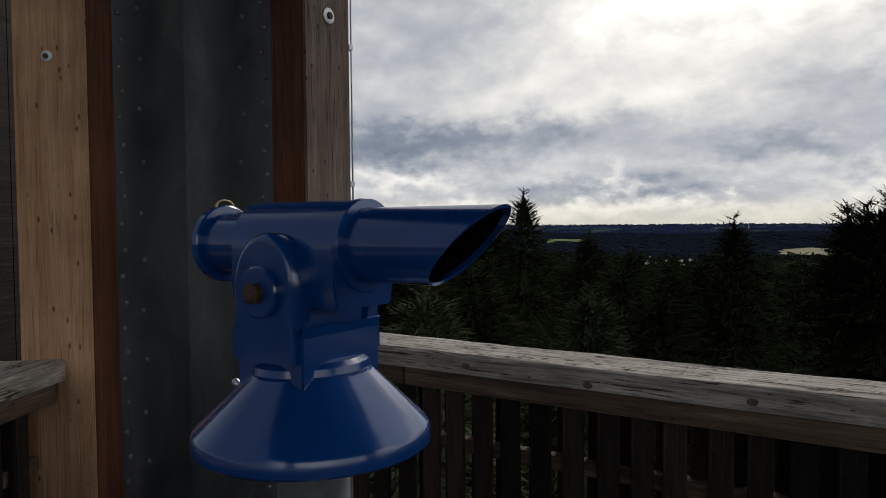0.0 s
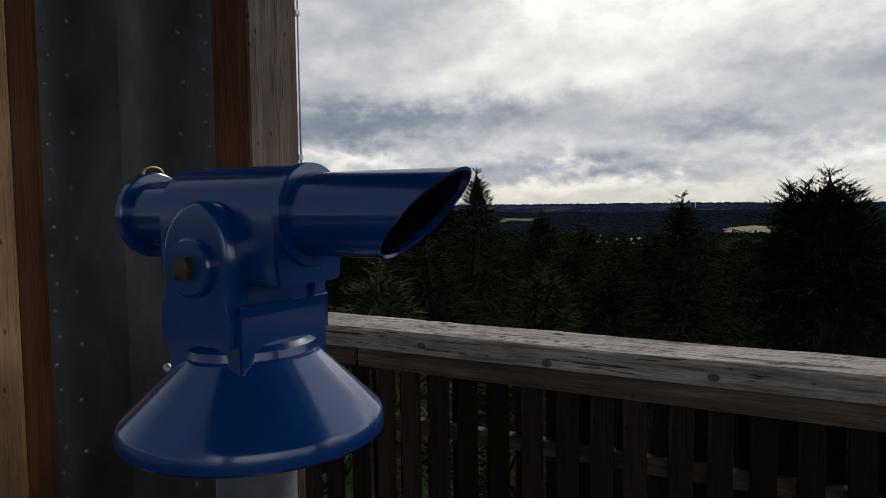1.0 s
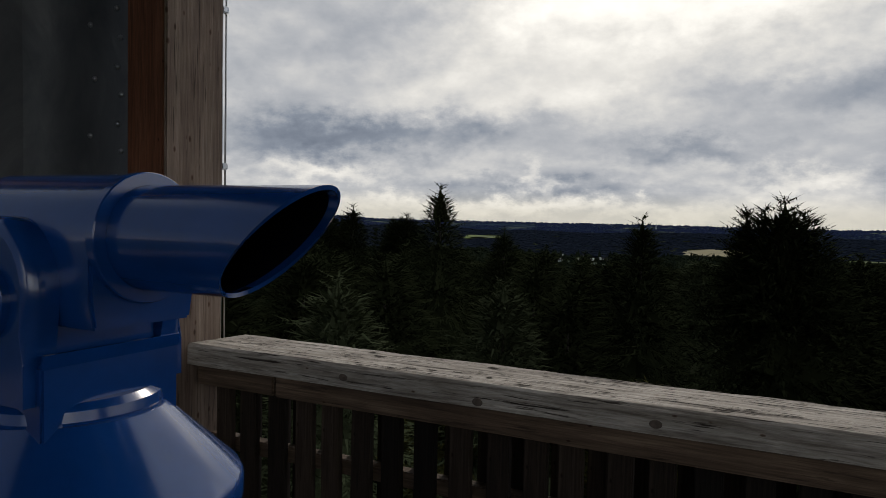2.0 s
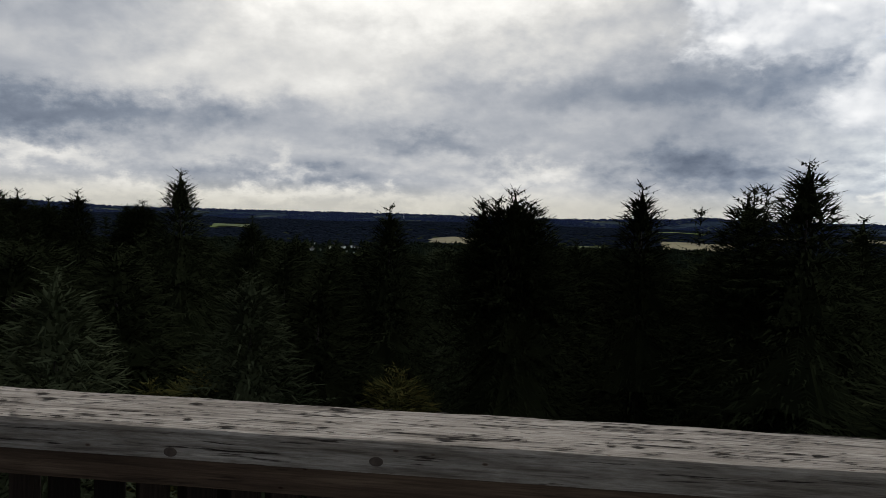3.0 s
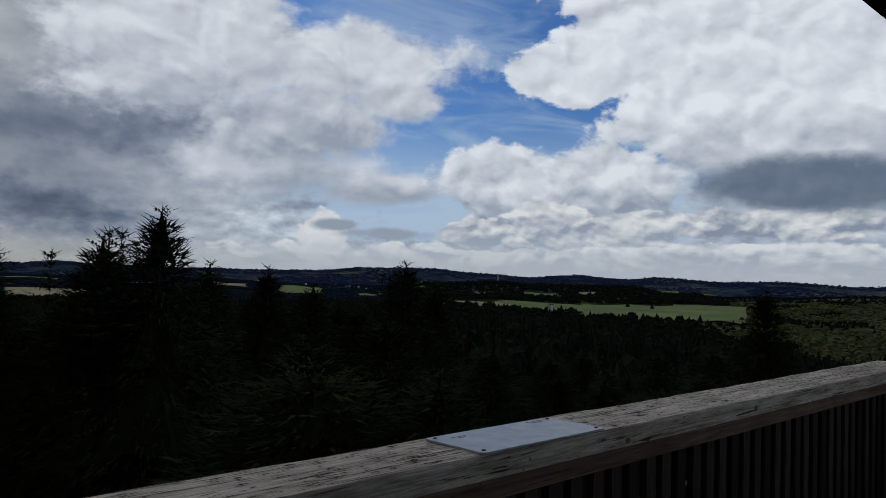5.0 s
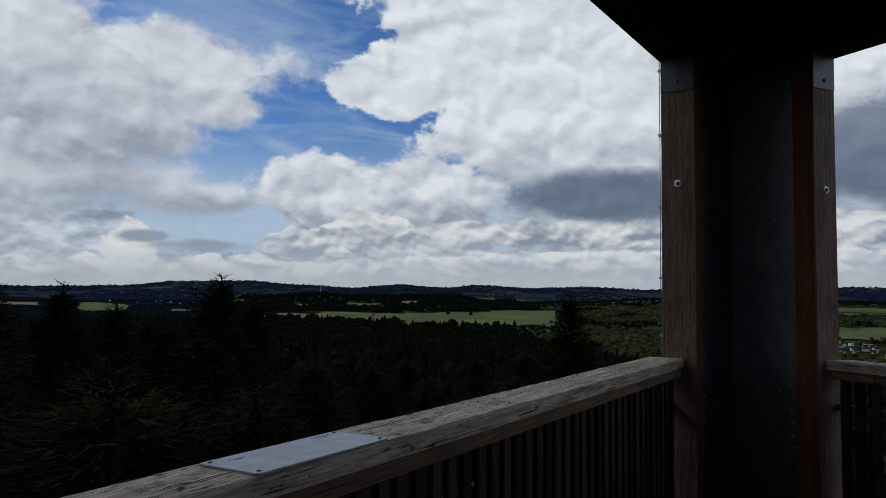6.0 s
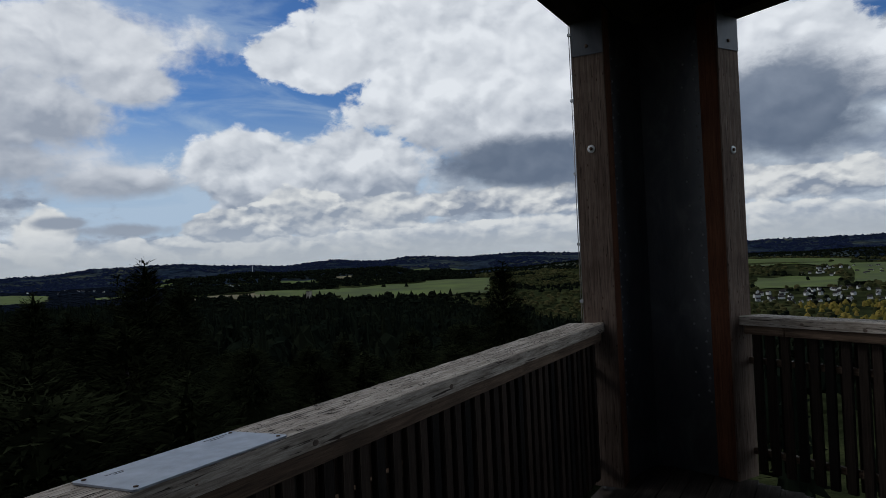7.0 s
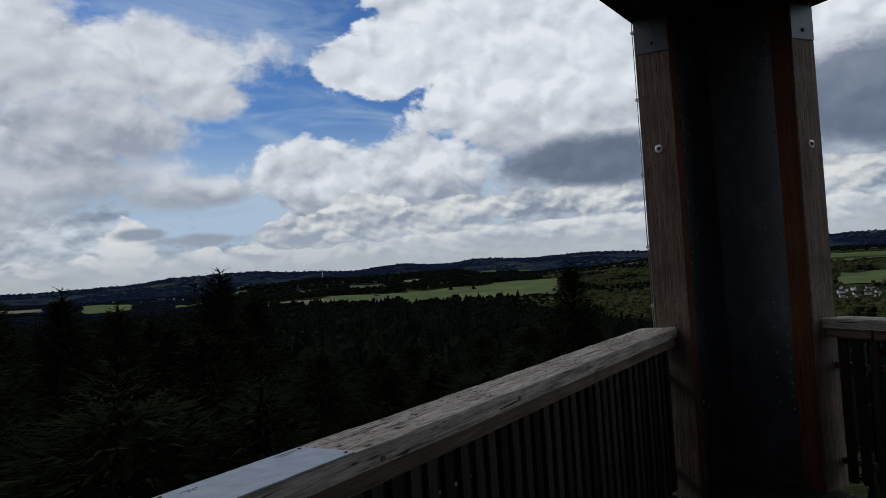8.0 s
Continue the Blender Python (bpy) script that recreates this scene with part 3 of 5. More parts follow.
def corner(v, into, ga, gb, label, bolts, rivets=True):
    """A corner column: two timber posts and a folded steel sheet between them. into: the bearing of its bisector, in degrees."""
    col = thing("corner_column", label, "column", "corner columns of the tower", kind="structure")
    bis = Vector((math.cos(radians(into)), math.sin(radians(into)), 0))
    fold = v + bis * 0.36
    for sgn, g, zb in ((1, ga, bolts[0]), (-1, gb, bolts[1])):
        # local frame: x along the side away from the corner, y towards the platform's inside
        ang = into + 30 * sgn
        ax = Vector((math.cos(radians(ang)), math.sin(radians(ang)), 0))
        ay = Vector((-ax.y, ax.x, 0)) * -sgn
        if ay.dot(bis) < 0:
            ay = -ay
        fr = Matrix(((ax.x, ay.x, 0, v.x), (ax.y, ay.y, 0, v.y), (0, 0, 1, 0), (0, 0, 0, 1)))
        # pale weathered member facing along the side, red stained member behind it
        bm = box(g - 0.012, g, -0.137, 0.0825, 0, EAVE + 0.1, 0.004)
        fresh = v is VA and sgn < 0
        p = part("post", bm, POST_PALE if fresh else POST_GREY, col, "pale orange-brown squared timber post with knots" if fresh else "weathered grey-brown squared timber post with checks")
        p.matrix_basis = fr
        bm = box(g - 0.16, g - 0.0125, -0.133, 0.081, 0, EAVE + 0.1, 0.003)
        q = part("inner_post", bm, POST_RED, col, "red-brown stained timber post")
        q.matrix_basis = fr
        flip = fr @ Matrix.Translation((g, -0.03, 0)) @ Matrix.Rotation(radians(90), 4, "Z")
        for z in (zb, 2.96):
            washer_bolt("washer", flip @ Matrix.Translation((0, 0, z)), col, 0.017 if zb < 2 else 0.027)
        bm = box(g, g + 0.006, -0.133, 0.08, 2.9, EAVE + 0.09, 0.001)
        b = part("bracket_plate", bm, STEEL, col, "dark steel bracket plate under the eaves")
        b.matrix_basis = fr
        # one leaf of the sheet
        a = fr @ Vector((g - 0.156, 0.068, 0))
        d = fold - a
        along = d.normalized()
        back = Vector((0, 0, 1)).cross(along)
        if back.dot(bis) > 0:
            back = -back
        n = 10
        bm = bmesh.new()
        lines = []
        for off in (0.0, 0.006):
            row = []
            for i in range(n + 1):
                s = i / n
                bow = back * (0.035 * math.sin(math.pi * s) * s)
                pt = a + d * s + bow + back * off
                row.append((bm.verts.new((pt.x, pt.y, 0)), bm.verts.new((pt.x, pt.y, EAVE + 0.1))))
            lines.append(row)
        for row in lines:
            for (p0, p1), (q0, q1) in zip(row, row[1:]):
                f = bm.faces.new((p0, q0, q1, p1))
                f.smooth = True
        bmesh.ops.recalc_face_normals(bm, faces=bm.faces)
        sheet_ob = part("steel_sheet", bm, STEEL, col, "dark grey riveted steel sheet")
        if not rivets:
            continue
        me = bpy.data.meshes.get("rivet")
        if me is None:
            me = bpy.data.meshes.new("rivet")
            bm = lathe([(0.0088, 0), (0.008, 0.0034), (0.005, 0.006), (0, 0.007)], Matrix(), 8)
            bm.to_mesh(me)
            bm.free()
            me.materials.append(RIVET)
        face = (-back).to_track_quat("Z", "Y").to_matrix().to_4x4()
        rng = random.Random(int(g * 1000) + sgn + int(into))
        for s0, zz, step in ((0.035, 0.5, 0.083), (0.125, 0.54, 0.083 * 2)):
            z = zz
            i = 0
            while z < 3.0:
                s = (s0 + (0.012 if i % 2 else 0.0) + rng.uniform(-0.003, 0.003)) / d.length
                pt = a + d * s + back * (0.035 * math.sin(math.pi * s) * s)
                shared("rivet", me, Matrix.Translation((pt.x, pt.y, z + rng.uniform(-0.006, 0.006))) @ face, sheet_ob)
                z += step
                i += 1
    return col


corner(VA, -30, GAP_A, GAP_W, "corner of two brown timber posts round a riveted dark steel sheet", (2.19, 1.98))
corner(VB, -150, GAP_B, GAP_B, "shaded corner of two timber posts round a dark steel sheet", (2.22, 2.265))
corner(VC, 90, GAP_A, GAP_A, "corner of two timber posts with a steel sheet", (2.2, 2.2), False)


def cable(x, label):
    c = thing("conductor_cable", label, "cable")
    part("cable", rod((x, 0.1425, 0.6), (x, 0.1425, EAVE + 0.2), 0.004), ZINC, c)
    part("cable", rod((x + 0.004, 0.156, 0.6), (x + 0.004, 0.156, EAVE + 0.2), 0.003), ZINC, c)
    for z in (1.23, 1.62, 2.1, 2.6, 3.05):
        bm = box(x - 0.008, x + 0.010, 0.137, 0.164, z, z + 0.02, 0.003)
        part("clip", bm, ZINC, c, "small galvanised cable clip")


cable(XA - 0.012, "thin steel conductor clipped to the timber corner post")
cable(XB + 0.012, "thin steel conductor clipped to the shaded corner post")

# dark boarding outside the west corner
screen = thing("wall_west", "dark brown vertical boarding outside the corner of the railing", "wall", kind="structure", at=WEST)
x = SIDE - 0.96
wr = random.Random(3)
while x < SIDE - 0.42:
    part("board", box(x, x + 0.176, 0.262, 0.286 + wr.uniform(-0.002, 0.002), 0.0, EAVE + 0.1), ROOF_WOOD, screen)
    x += 0.18

# eaves beams, ceiling boards and roof
for fr, e0, e1 in ((FRONT, GAP_A, GAP_B), (EAST, GAP_B, GAP_A), (WEST, GAP_A, GAP_A)):
    b = part("eaves_beam", box(e0 - 0.7, SIDE - e1 + 0.7, -0.02, 0.165, EAVE, EAVE + 0.2, 0.006), ROOF_WOOD)
    b.matrix_basis = fr
    tagged(b, "dark timber beam carrying the roof's edge", "beam", "eaves beams", "structure")


def triangle(grow):
    """The three corners, moved outwards."""
    c = (VA + VB + VC) / 3
    return [c + (v - c) * (1 + grow * 2 * math.sqrt(3) / SIDE) for v in (VA, VB, VC)]


def slab(name, grow, z0, z1, mat, label, category):
    bm = bmesh.new()
    low = [bm.verts.new((p.x, p.y, z0)) for p in triangle(grow)]
    high = [bm.verts.new((p.x, p.y, z1)) for p in triangle(grow)]
    bm.faces.new(low[::-1])
    bm.faces.new(high)
    for i in range(3):
        j = (i + 1) % 3
        bm.faces.new((low[i], low[j], high[j], high[i]))
    bmesh.ops.recalc_face_normals(bm, faces=bm.faces)
    return tagged(part(name, bm, mat), label, category, kind="structure")


slab("ceiling", 0.23, EAVE + 0.205, EAVE + 0.24, ROOF_WOOD, "dark boarded underside of the tower's roof", "ceiling")
bm = bmesh.new()
low = [bm.verts.new((p.x, p.y, EAVE + 0.244)) for p in triangle(0.25)]
tip = bm.verts.new((*((VA + VB + VC) / 3).xy, EAVE + 1.9))
for i in range(3):
    bm.faces.new((low[i], low[(i + 1) % 3], tip))
tagged(part("roof", bm, STEEL), "dark sheet metal roof of the viewing tower", "roof", kind="structure")

# deck boards, laid along the front side
W_BOARD = 0.14
y = -0.02
tri = triangle(0.05)
base_y, peak = tri[0].y, tri[2].y
while y > peak + 0.2:
    f0 = (y - W_BOARD - peak) / (base_y - peak)
    half = (tri[1].x - tri[0].x) / 2 * max(0.02, min(1, f0))
    cx = (tri[0].x + tri[1].x) / 2
    part("deck_board", box(cx - half, cx + half, y - W_BOARD, y - 0.006, -0.03, 0.0), DECK, floor)
    y -= W_BOARD
slab("deck_frame", 0.1, -0.25, -0.034, ROOF_WOOD, "dark timber frame under the deck boards", "frame")
# the tower below the deck
shaft = thing("tower_shaft", "slender timber and steel shaft of the viewing tower", "tower", kind="structure")
for v in (VA, VB, VC):
    c = (VA + VB + VC) / 3
    p = v + (c - v).normalized() * 0.45
    part("leg", box(p.x - 0.2, p.x + 0.2, p.y - 0.2, p.y + 0.2, -27.5, -0.26), POST_PALE, shaft)

# ---- coin-operated telescope ----
TX, TY, TZ = 0.109, -1.024, 1.458
scope = thing("telescope", "glossy blue enamelled viewing telescope on a conical pedestal head", "telescope", at=pose(TX, TY, 0))
ALONG = Matrix.Translation((0, 0, TZ)) @ Matrix.Rotation(radians(90), 4, "Y")
# pedestal
part("pedestal", lathe([(0, 0), (0.16, 0), (0.16, 0.012), (0.055, 0.016), (0.053, 1.19), (0, 1.19)], Matrix(), 40), POLE, scope, "scuffed grey steel pedestal tube")
part("cone_skirt", lathe([(0.05, 1.174), (0.158, 1.168), (0.1675, 1.169), (0.1715, 1.173), (0.1715, 1.192), (0.168, 1.199), (0.092, 1.272), (0.088, 1.277), (0.05, 1.279), (0, 1.279)], Matrix(), 72), BLUE, scope, "glossy blue sheet metal cone")
part("rim_ring", lathe([(0.079, 1.268), (0.089, 1.272), (0.0925, 1.280), (0.0905, 1.290), (0.082, 1.2965), (0.0, 1.298)], Matrix.Diagonal((0.86, 1.0, 1.0, 1.0)), 64), BLUE, scope)
neck_box = part("neck_box", box(-0.066, 0.06, -0.0805, 0.0805, 1.254, 1.338, 0.0025), BLUE, scope)
for sx, lean in ((0.0595, 12), (-0.0655, -12)):
    bm = box(-0.0012, 0.0012, -0.0805, 0.0805, -0.002, 0.012)
    bmesh.ops.transform(bm, matrix=Matrix.Translation((sx, 0, 1.337)) @ Matrix.Rotation(radians(lean), 4, "Y"), verts=bm.verts)
    part("box_lip", bm, BLUE, neck_box)
for a in (212,):
    r = 0.113
    p = Vector((r * math.cos(radians(a)), r * math.sin(radians(a)), 1.256))
    part("screw", lathe([(0.006, -0.004), (0.006, 0.003), (0.003, 0.006), (0, 0.0065)], Matrix.Translation(p) @ Matrix.Rotation(radians(42), 4, Vector((-p.y, p.x, 0))), 10), ZINC, scope)


def fork_outline():
    pts = [(-0.060, 1.30), (0.054, 1.30), (0.054, 1.340), (0.058, 1.36), (0.061, 1.385)]
    for i in range(17):
        a = radians(-6 + 192 * i / 16)
        pts.append((0.0625 * math.cos(a), 1.405 + 0.072 * math.sin(a)))
    pts += [(-0.061, 1.385), (-0.061, 1.36), (-0.060, 1.34)]
    return pts


for y0 in (-0.093, 0.062):
    sg = -1 if y0 < 0 else 1
    face, back = (y0, y0 + 0.031) if sg < 0 else (y0 + 0.031, y0)
    # a thick pressed plate with a broad rounded shoulder
    bm = bmesh.new()
    loops = []
    ol = fork_outline()
    cx, cz = 0.0, 1.40
    for inset, dep in ((0.0, 0.0), (0.0, 0.6), (0.0025, 0.8), (0.007, 0.94), (0.012, 1.0)):
        y = back + (face - back) * dep
        row = []
        for px_, pz_ in ol:
            d = Vector((px_ - cx, pz_ - cz))
            g = 1 - inset / d.length if pz_ > 1.35 else 1
            row.append(bm.verts.new((cx + d.x * g - 0.002, y, cz + d.y * g)))
        loops.append(row)
    for a, b in zip(loops, loops[1:]):
        for i in range(len(ol)):
            j = (i + 1) % len(ol)
            bm.faces.new((a[i], a[j], b[j], b[i])).smooth = True
    bm.faces.new(loops[-1])
    bm.faces.new(loops[0])
    bmesh.ops.recalc_face_normals(bm, faces=bm.faces)
    cheek = part("cheek", bm, BLUE, scope)
    turn = Matrix.Translation((-0.002, face, 1.396)) @ Matrix.Rotation(radians(90 * (1 if sg < 0 else -1)), 4, "X")
    part("boss", lathe([(0.036, -0.002), (0.036, 0.007), (0.033, 0.0095), (0, 0.010)], turn, 40), BLUE, cheek)
    part("bolt", lathe([(0.0155, 0.008), (0.0155, 0.02), (0.011, 0.025), (0, 0.026)], turn, 6, smooth=False), RUST, cheek, "rusty brown hexagonal bolt")
# saddle housing: round over the tube, flat sides reaching down between the cheeks
prof = [(-0.058, 1.372), (0.058, 1.372), (0.0625, 1.40)]
for i in range(19):
    a = radians(-4 + 188 * i / 18)
    prof.append((0.0625 * math.cos(a), TZ + 0.0625 * math.sin(a)))
prof.append((-0.0625, 1.40))
bm = prism(prof, 0.203, Matrix.Translation((-0.1, 0, 0)) @ Matrix.Rotation(radians(-90), 4, "Z"), 0.003)
for f in bm.faces:
    f.smooth = True
part("housing", bm, BLUE, scope, "blue cast housing round the telescope tube")
neck = part("neck_block", box(-0.05, 0.047, -0.0615, 0.0615, 1.30, 1.43, 0.004), BLUE, scope)
part("lock_hole", lathe([(0.013, 0), (0.013, 0.0015), (0, 0.0016)], Matrix.Translation((0.047, 0.012, 1.385)) @ Matrix.Rotation(radians(90), 4, "Y"), 20), BLACK, neck, "dark round lock hole")
# front tube with a slanting hood, open and black inside
bm = bmesh.new()
n, m_ = 64, 14
R_OUT, R_IN = 0.0515, 0.0475
L_TOP, L_LOW = 0.323, 0.219


def hood(th):
    return (L_TOP + L_LOW) / 2 + (L_TOP - L_LOW) / 2 * math.sin(th)


outer, inner = [], []
for i in range(n):
    th = 2 * math.pi * i / n
    c, s = math.cos(th), math.sin(th)
    outer.append([bm.verts.new((0.09 + (hood(th) - 0.09) * k / m_, R_OUT * c, TZ + R_OUT * s)) for k in range(m_ + 1)])
    inner.append([bm.verts.new((hood(th) - 0.0005, R_IN * c, TZ + R_IN * s)), bm.verts.new((hood(th) - 0.012, R_IN * c, TZ + R_IN * s))])
for i in range(n):
    j = (i + 1) % n
    for k in range(m_):
        bm.faces.new((outer[i][k], outer[j][k], outer[j][k + 1], outer[i][k + 1])).smooth = True
    bm.faces.new((outer[i][-1], outer[j][-1], inner[j][0], inner[i][0]))
    bm.faces.new((inner[i][0], inner[j][0], inner[j][1], inner[i][1])).smooth = True
bmesh.ops.recalc_face_normals(bm, faces=bm.faces)
tube = part("front_tube", bm, BLUE, scope, "blue tube ending in a slanting hood")
bm = bmesh.new()
rings = []
for i in range(n):
    th = 2 * math.pi * i / n
    c, s = math.cos(th), math.sin(th)
    rings.append([bm.verts.new((hood(th) - 0.011, (R_IN - 0.0004) * c, TZ + (R_IN - 0.0004) * s)), bm.verts.new((0.15, (R_IN - 0.0004) * c, TZ + (R_IN - 0.0004) * s))])
for i in range(n):
    j = (i + 1) % n
    bm.faces.new((rings[i][0], rings[i][1], rings[j][1], rings[j][0])).smooth = True
bm.faces.new([r[1] for r in rings])
part("lining", bm, BLACK, tube, "matt black lining of the tube")
part("collar", lathe([(0.05, 0.098), (0.0638, 0.0985), (0.0645, 0.0995), (0.0645, 0.1085), (0.0635, 0.11), (0.0518, 0.1105)], ALONG, 64), BLUE, scope)
eye = part("eyepiece_tube", lathe([(0.049, -0.09), (0.049, -0.178), (0.0585, -0.1785), (0.0605, -0.1805), (0.0605, -0.1905), (0.0585, -0.193), (0.046, -0.194), (0.03, -0.186), (0, -0.186)], ALONG, 56), BLUE, scope, "blue eyepiece tube with a flared ring")
bm = bmesh.new()
tor = Matrix.Translation((-0.186, 0, TZ + 0.060)) @ Matrix.Rotation(radians(90), 4, "Y")
ring_pts = []
for i in range(20):
    a = 2 * math.pi * i / 20
    ring_pts.append([bm.verts.new(tor @ Vector(((0.011 + 0.002 * math.cos(b)) * math.cos(a) * 0.8, (0.011 + 0.002 * math.cos(b)) * math.sin(a) * 1.5, 0.002 * math.sin(b)))) for b in [2 * math.pi * k / 8 for k in range(8)]])
for i in range(20):
    for k in range(8):
        bm.faces.new((ring_pts[i][k], ring_pts[(i + 1) % 20][k], ring_pts[(i + 1) % 20][(k + 1) % 8], ring_pts[i][(k + 1) % 8])).smooth = True
part("loop", bm, BRASS, eye, "small dull brass loop")

# ---- panorama plate screwed to the handrail ----
tilt = Matrix.Translation((0, 0, 1.1005)) @ Matrix.Rotation(radians(-1.9), 4, "X")
sign = thing("panorama_plate", "scratched pale aluminium panorama plate screwed to the handrail", "sign", at=tilt)
PX0, PX1, PY0, PY1 = 2.124, 2.622, -0.004, 0.217
bm = bmesh.new()
rr, cor = 0.012, []
for cx, cy, a0 in ((PX1 - rr, PY1 - rr, 0), (PX0 + rr, PY1 - rr, 90), (PX0 + rr, PY0 + rr, 180), (PX1 - rr, PY0 + rr, 270)):
    cor += [(cx + rr * math.cos(radians(a0 + 22.5 * i)), cy + rr * math.sin(radians(a0 + 22.5 * i))) for i in range(5)]
f = bm.faces.new([bm.verts.new((x, y, 0.0015)) for x, y in cor])
r = bmesh.ops.extrude_face_region(bm, geom=[f])
bmesh.ops.translate(bm, verts=[v for v in r["geom"] if isinstance(v, bmesh.types.BMVert)], vec=(0, 0, 0.005))
bmesh.ops.recalc_face_normals(bm, faces=bm.faces)
part("plate", bm, PLATE, sign)
for x, y in ((PX0 + 0.02, PY0 + 0.02), (PX1 - 0.02, PY0 + 0.02), (PX0 + 0.02, PY1 - 0.02), (PX1 - 0.02, PY1 - 0.02)):
    part("screw", lathe([(0.006, 0.005), (0.006, 0.0085), (0.003, 0.0095), (0, 0.0096)], Matrix.Translation((x, y, 0)), 12), RUST, sign)
bm = bmesh.new()
rng = random.Random(4)
for x0, x1, yy in ((PX0 + 0.06, PX0 + 0.11, 0.172), (PX0 + 0.075, PX0 + 0.1, 0.16), (PX1 - 0.12, PX1 - 0.035, 0.192), (PX1 - 0.11, PX1 - 0.06, 0.178)):
    x = x0
    while x < x1:
        w = rng.uniform(0.006, 0.014)
        box(x, min(x + w, x1), yy, yy + 0.006, 0.0066, 0.0069, 0, bm)
        x += w + 0.003
part("lettering", bm, INK, sign, "small dark engraved lines of lettering")
FAINT = plain("worn_engraving", (0.36, 0.375, 0.42), 0.5, 0.4)
for k, (yy, amp) in enumerate(((0.06, 0.014), (0.09, 0.01), (0.115, 0.008))):
    bm = bmesh.new()
    low_, top_ = [], []
    for i in range(49):
        x = PX0 + 0.05 + 0.008 * i
        y = yy + amp * noise.noise((x * 14, k * 3.0, 0)) * 1.4
        low_.append(bm.verts.new((x, y, 0.0066)))
        top_.append(bm.verts.new((x, y + 0.0016, 0.0066)))
    for i in range(48):
        bm.faces.new((low_[i], low_[i + 1], top_[i + 1], top_[i]))
    part("hill_line", bm, FAINT, sign, "faint engraved outline of the hills")


# ---- the land, out to the hills ----
RIDGE = [(-180, -0.2), (-60, -0.1), (-45, 0.05), (-38, 0.1), (-30, -0.2), (-10, -0.22), (2, -0.3), (11, -0.12), (13.5, 0.08), (16.5, -0.1),
         (26, -0.1), (32, 0.0), (35.5, 0.35), (41, 0.42), (45, 0.15), (48.7, -0.05), (52.7, 0.25), (56, 0.02), (59, 0.25), (63, 0.05),
         (67.7, 0.18), (72, 0.0), (80, 0.2), (87, 0.3), (100, 0.3), (130, 0.0), (180, -0.2)]
EYE_Z = 1.5
R_END = 4850.0
# the wooded brow below the tower and the ridge behind the meadows, in degrees under eye level by bearing
BROW = [(-180, -2.8), (-26, -2.8), (-18, -3.7), (-13, -3.7), (-8, -2.8), (10, -2.7), (36, -2.2), (42, -2.65), (52, -2.75), (58, -3.0), (66, -3.5),
        (72, -4.5), (84, -5.6), (180, -5.6)]
CREST = [(-180, -0.85), (-10, -0.85), (8, -1.0), (27, -1.05), (38, -1.1), (42.5, -0.95), (46, -0.7), (52, -0.72), (57, -0.66), (59.5, -1.2), (63.5, -1.2),
         (66, -0.95), (75, -0.9), (180, -0.8)]


def pick(rows, x):
    for (x0, y0), (x1, y1) in zip(rows, rows[1:]):
        if x <= x1:
            s = max(0.0, (x - x0) / (x1 - x0))
            s = s * s * (3 - 2 * s)
            return y0 + (y1 - y0) * s
    return rows[-1][1]


def slope(rows, x):
    """Straight from knot to knot."""
    for (x0, y0), (x1, y1) in zip(rows, rows[1:]):
        if x <= x1:
            return y0 + (y1 - y0) * (x - x0) / (x1 - x0)
    return rows[-1][1]


@functools.lru_cache(maxsize=4096)
def knots_at(a):
    """The lie of the land along a bearing: distance and height."""
    brow, crest, top = pick(BROW, a), pick(CREST, a), pick(RIDGE, a)
    k = min(1.0, max(0.0, (a - 70) / 12))
    k = k * k * (3 - 2 * k)
    plain_ = ((1000, brow - 1.4), (1500, -2.95), (2100, -1.95), (2900, crest), (3500, crest - 0.22), (R_END, top))
    valley = ((900, -6.0), (1200, -4.6), (1500, -3.4), (1900, -2.4), (2150, -1.85), (2500, -1.45), (3300, -0.75), (3800, -0.85), (R_END, top))
    reach = sorted({r for r, _ in plain_ + valley})
    z6 = EYE_Z + 600 * math.tan(radians(brow - 2.0))
    rows = [(0, -27.0), (60, -27.5), (150, -27.5 + (z6 + 27.5) * 0.12), (300, -27.5 + (z6 + 27.5) * 0.42), (600, z6)]
    for r in reach:
        e = slope(((600, brow - 2.0),) + plain_, r) * (1 - k) + slope(((600, -7.0),) + valley, r) * k
        rows.append((r, EYE_Z + r * math.tan(radians(e))))
    return rows


def ground_z(r, a):
    """Height of the land at a distance and a bearing (degrees, 0 = straight out from the front railing)."""
    x, y = r * math.sin(radians(a)), r * math.cos(radians(a))
    z = slope(knots_at(round(a, 1)), r)
    calm = min(1, r / 1800) * min(1, max(0.0, (R_END - r) / 500))
    z += calm * (9 * noise.noise((x / 420, y / 420, 0.3)) + 4 * noise.noise((x / 170, y / 170, 7.1)))
    if r > 2300:
        z += calm * 16 * noise.noise((x / 520, y / 520, 4.4))
    return z


def spot(r, a, dz=0.0):
    return Vector((r * math.sin(radians(a)), r * math.cos(radians(a)), ground_z(r, a) + dz))


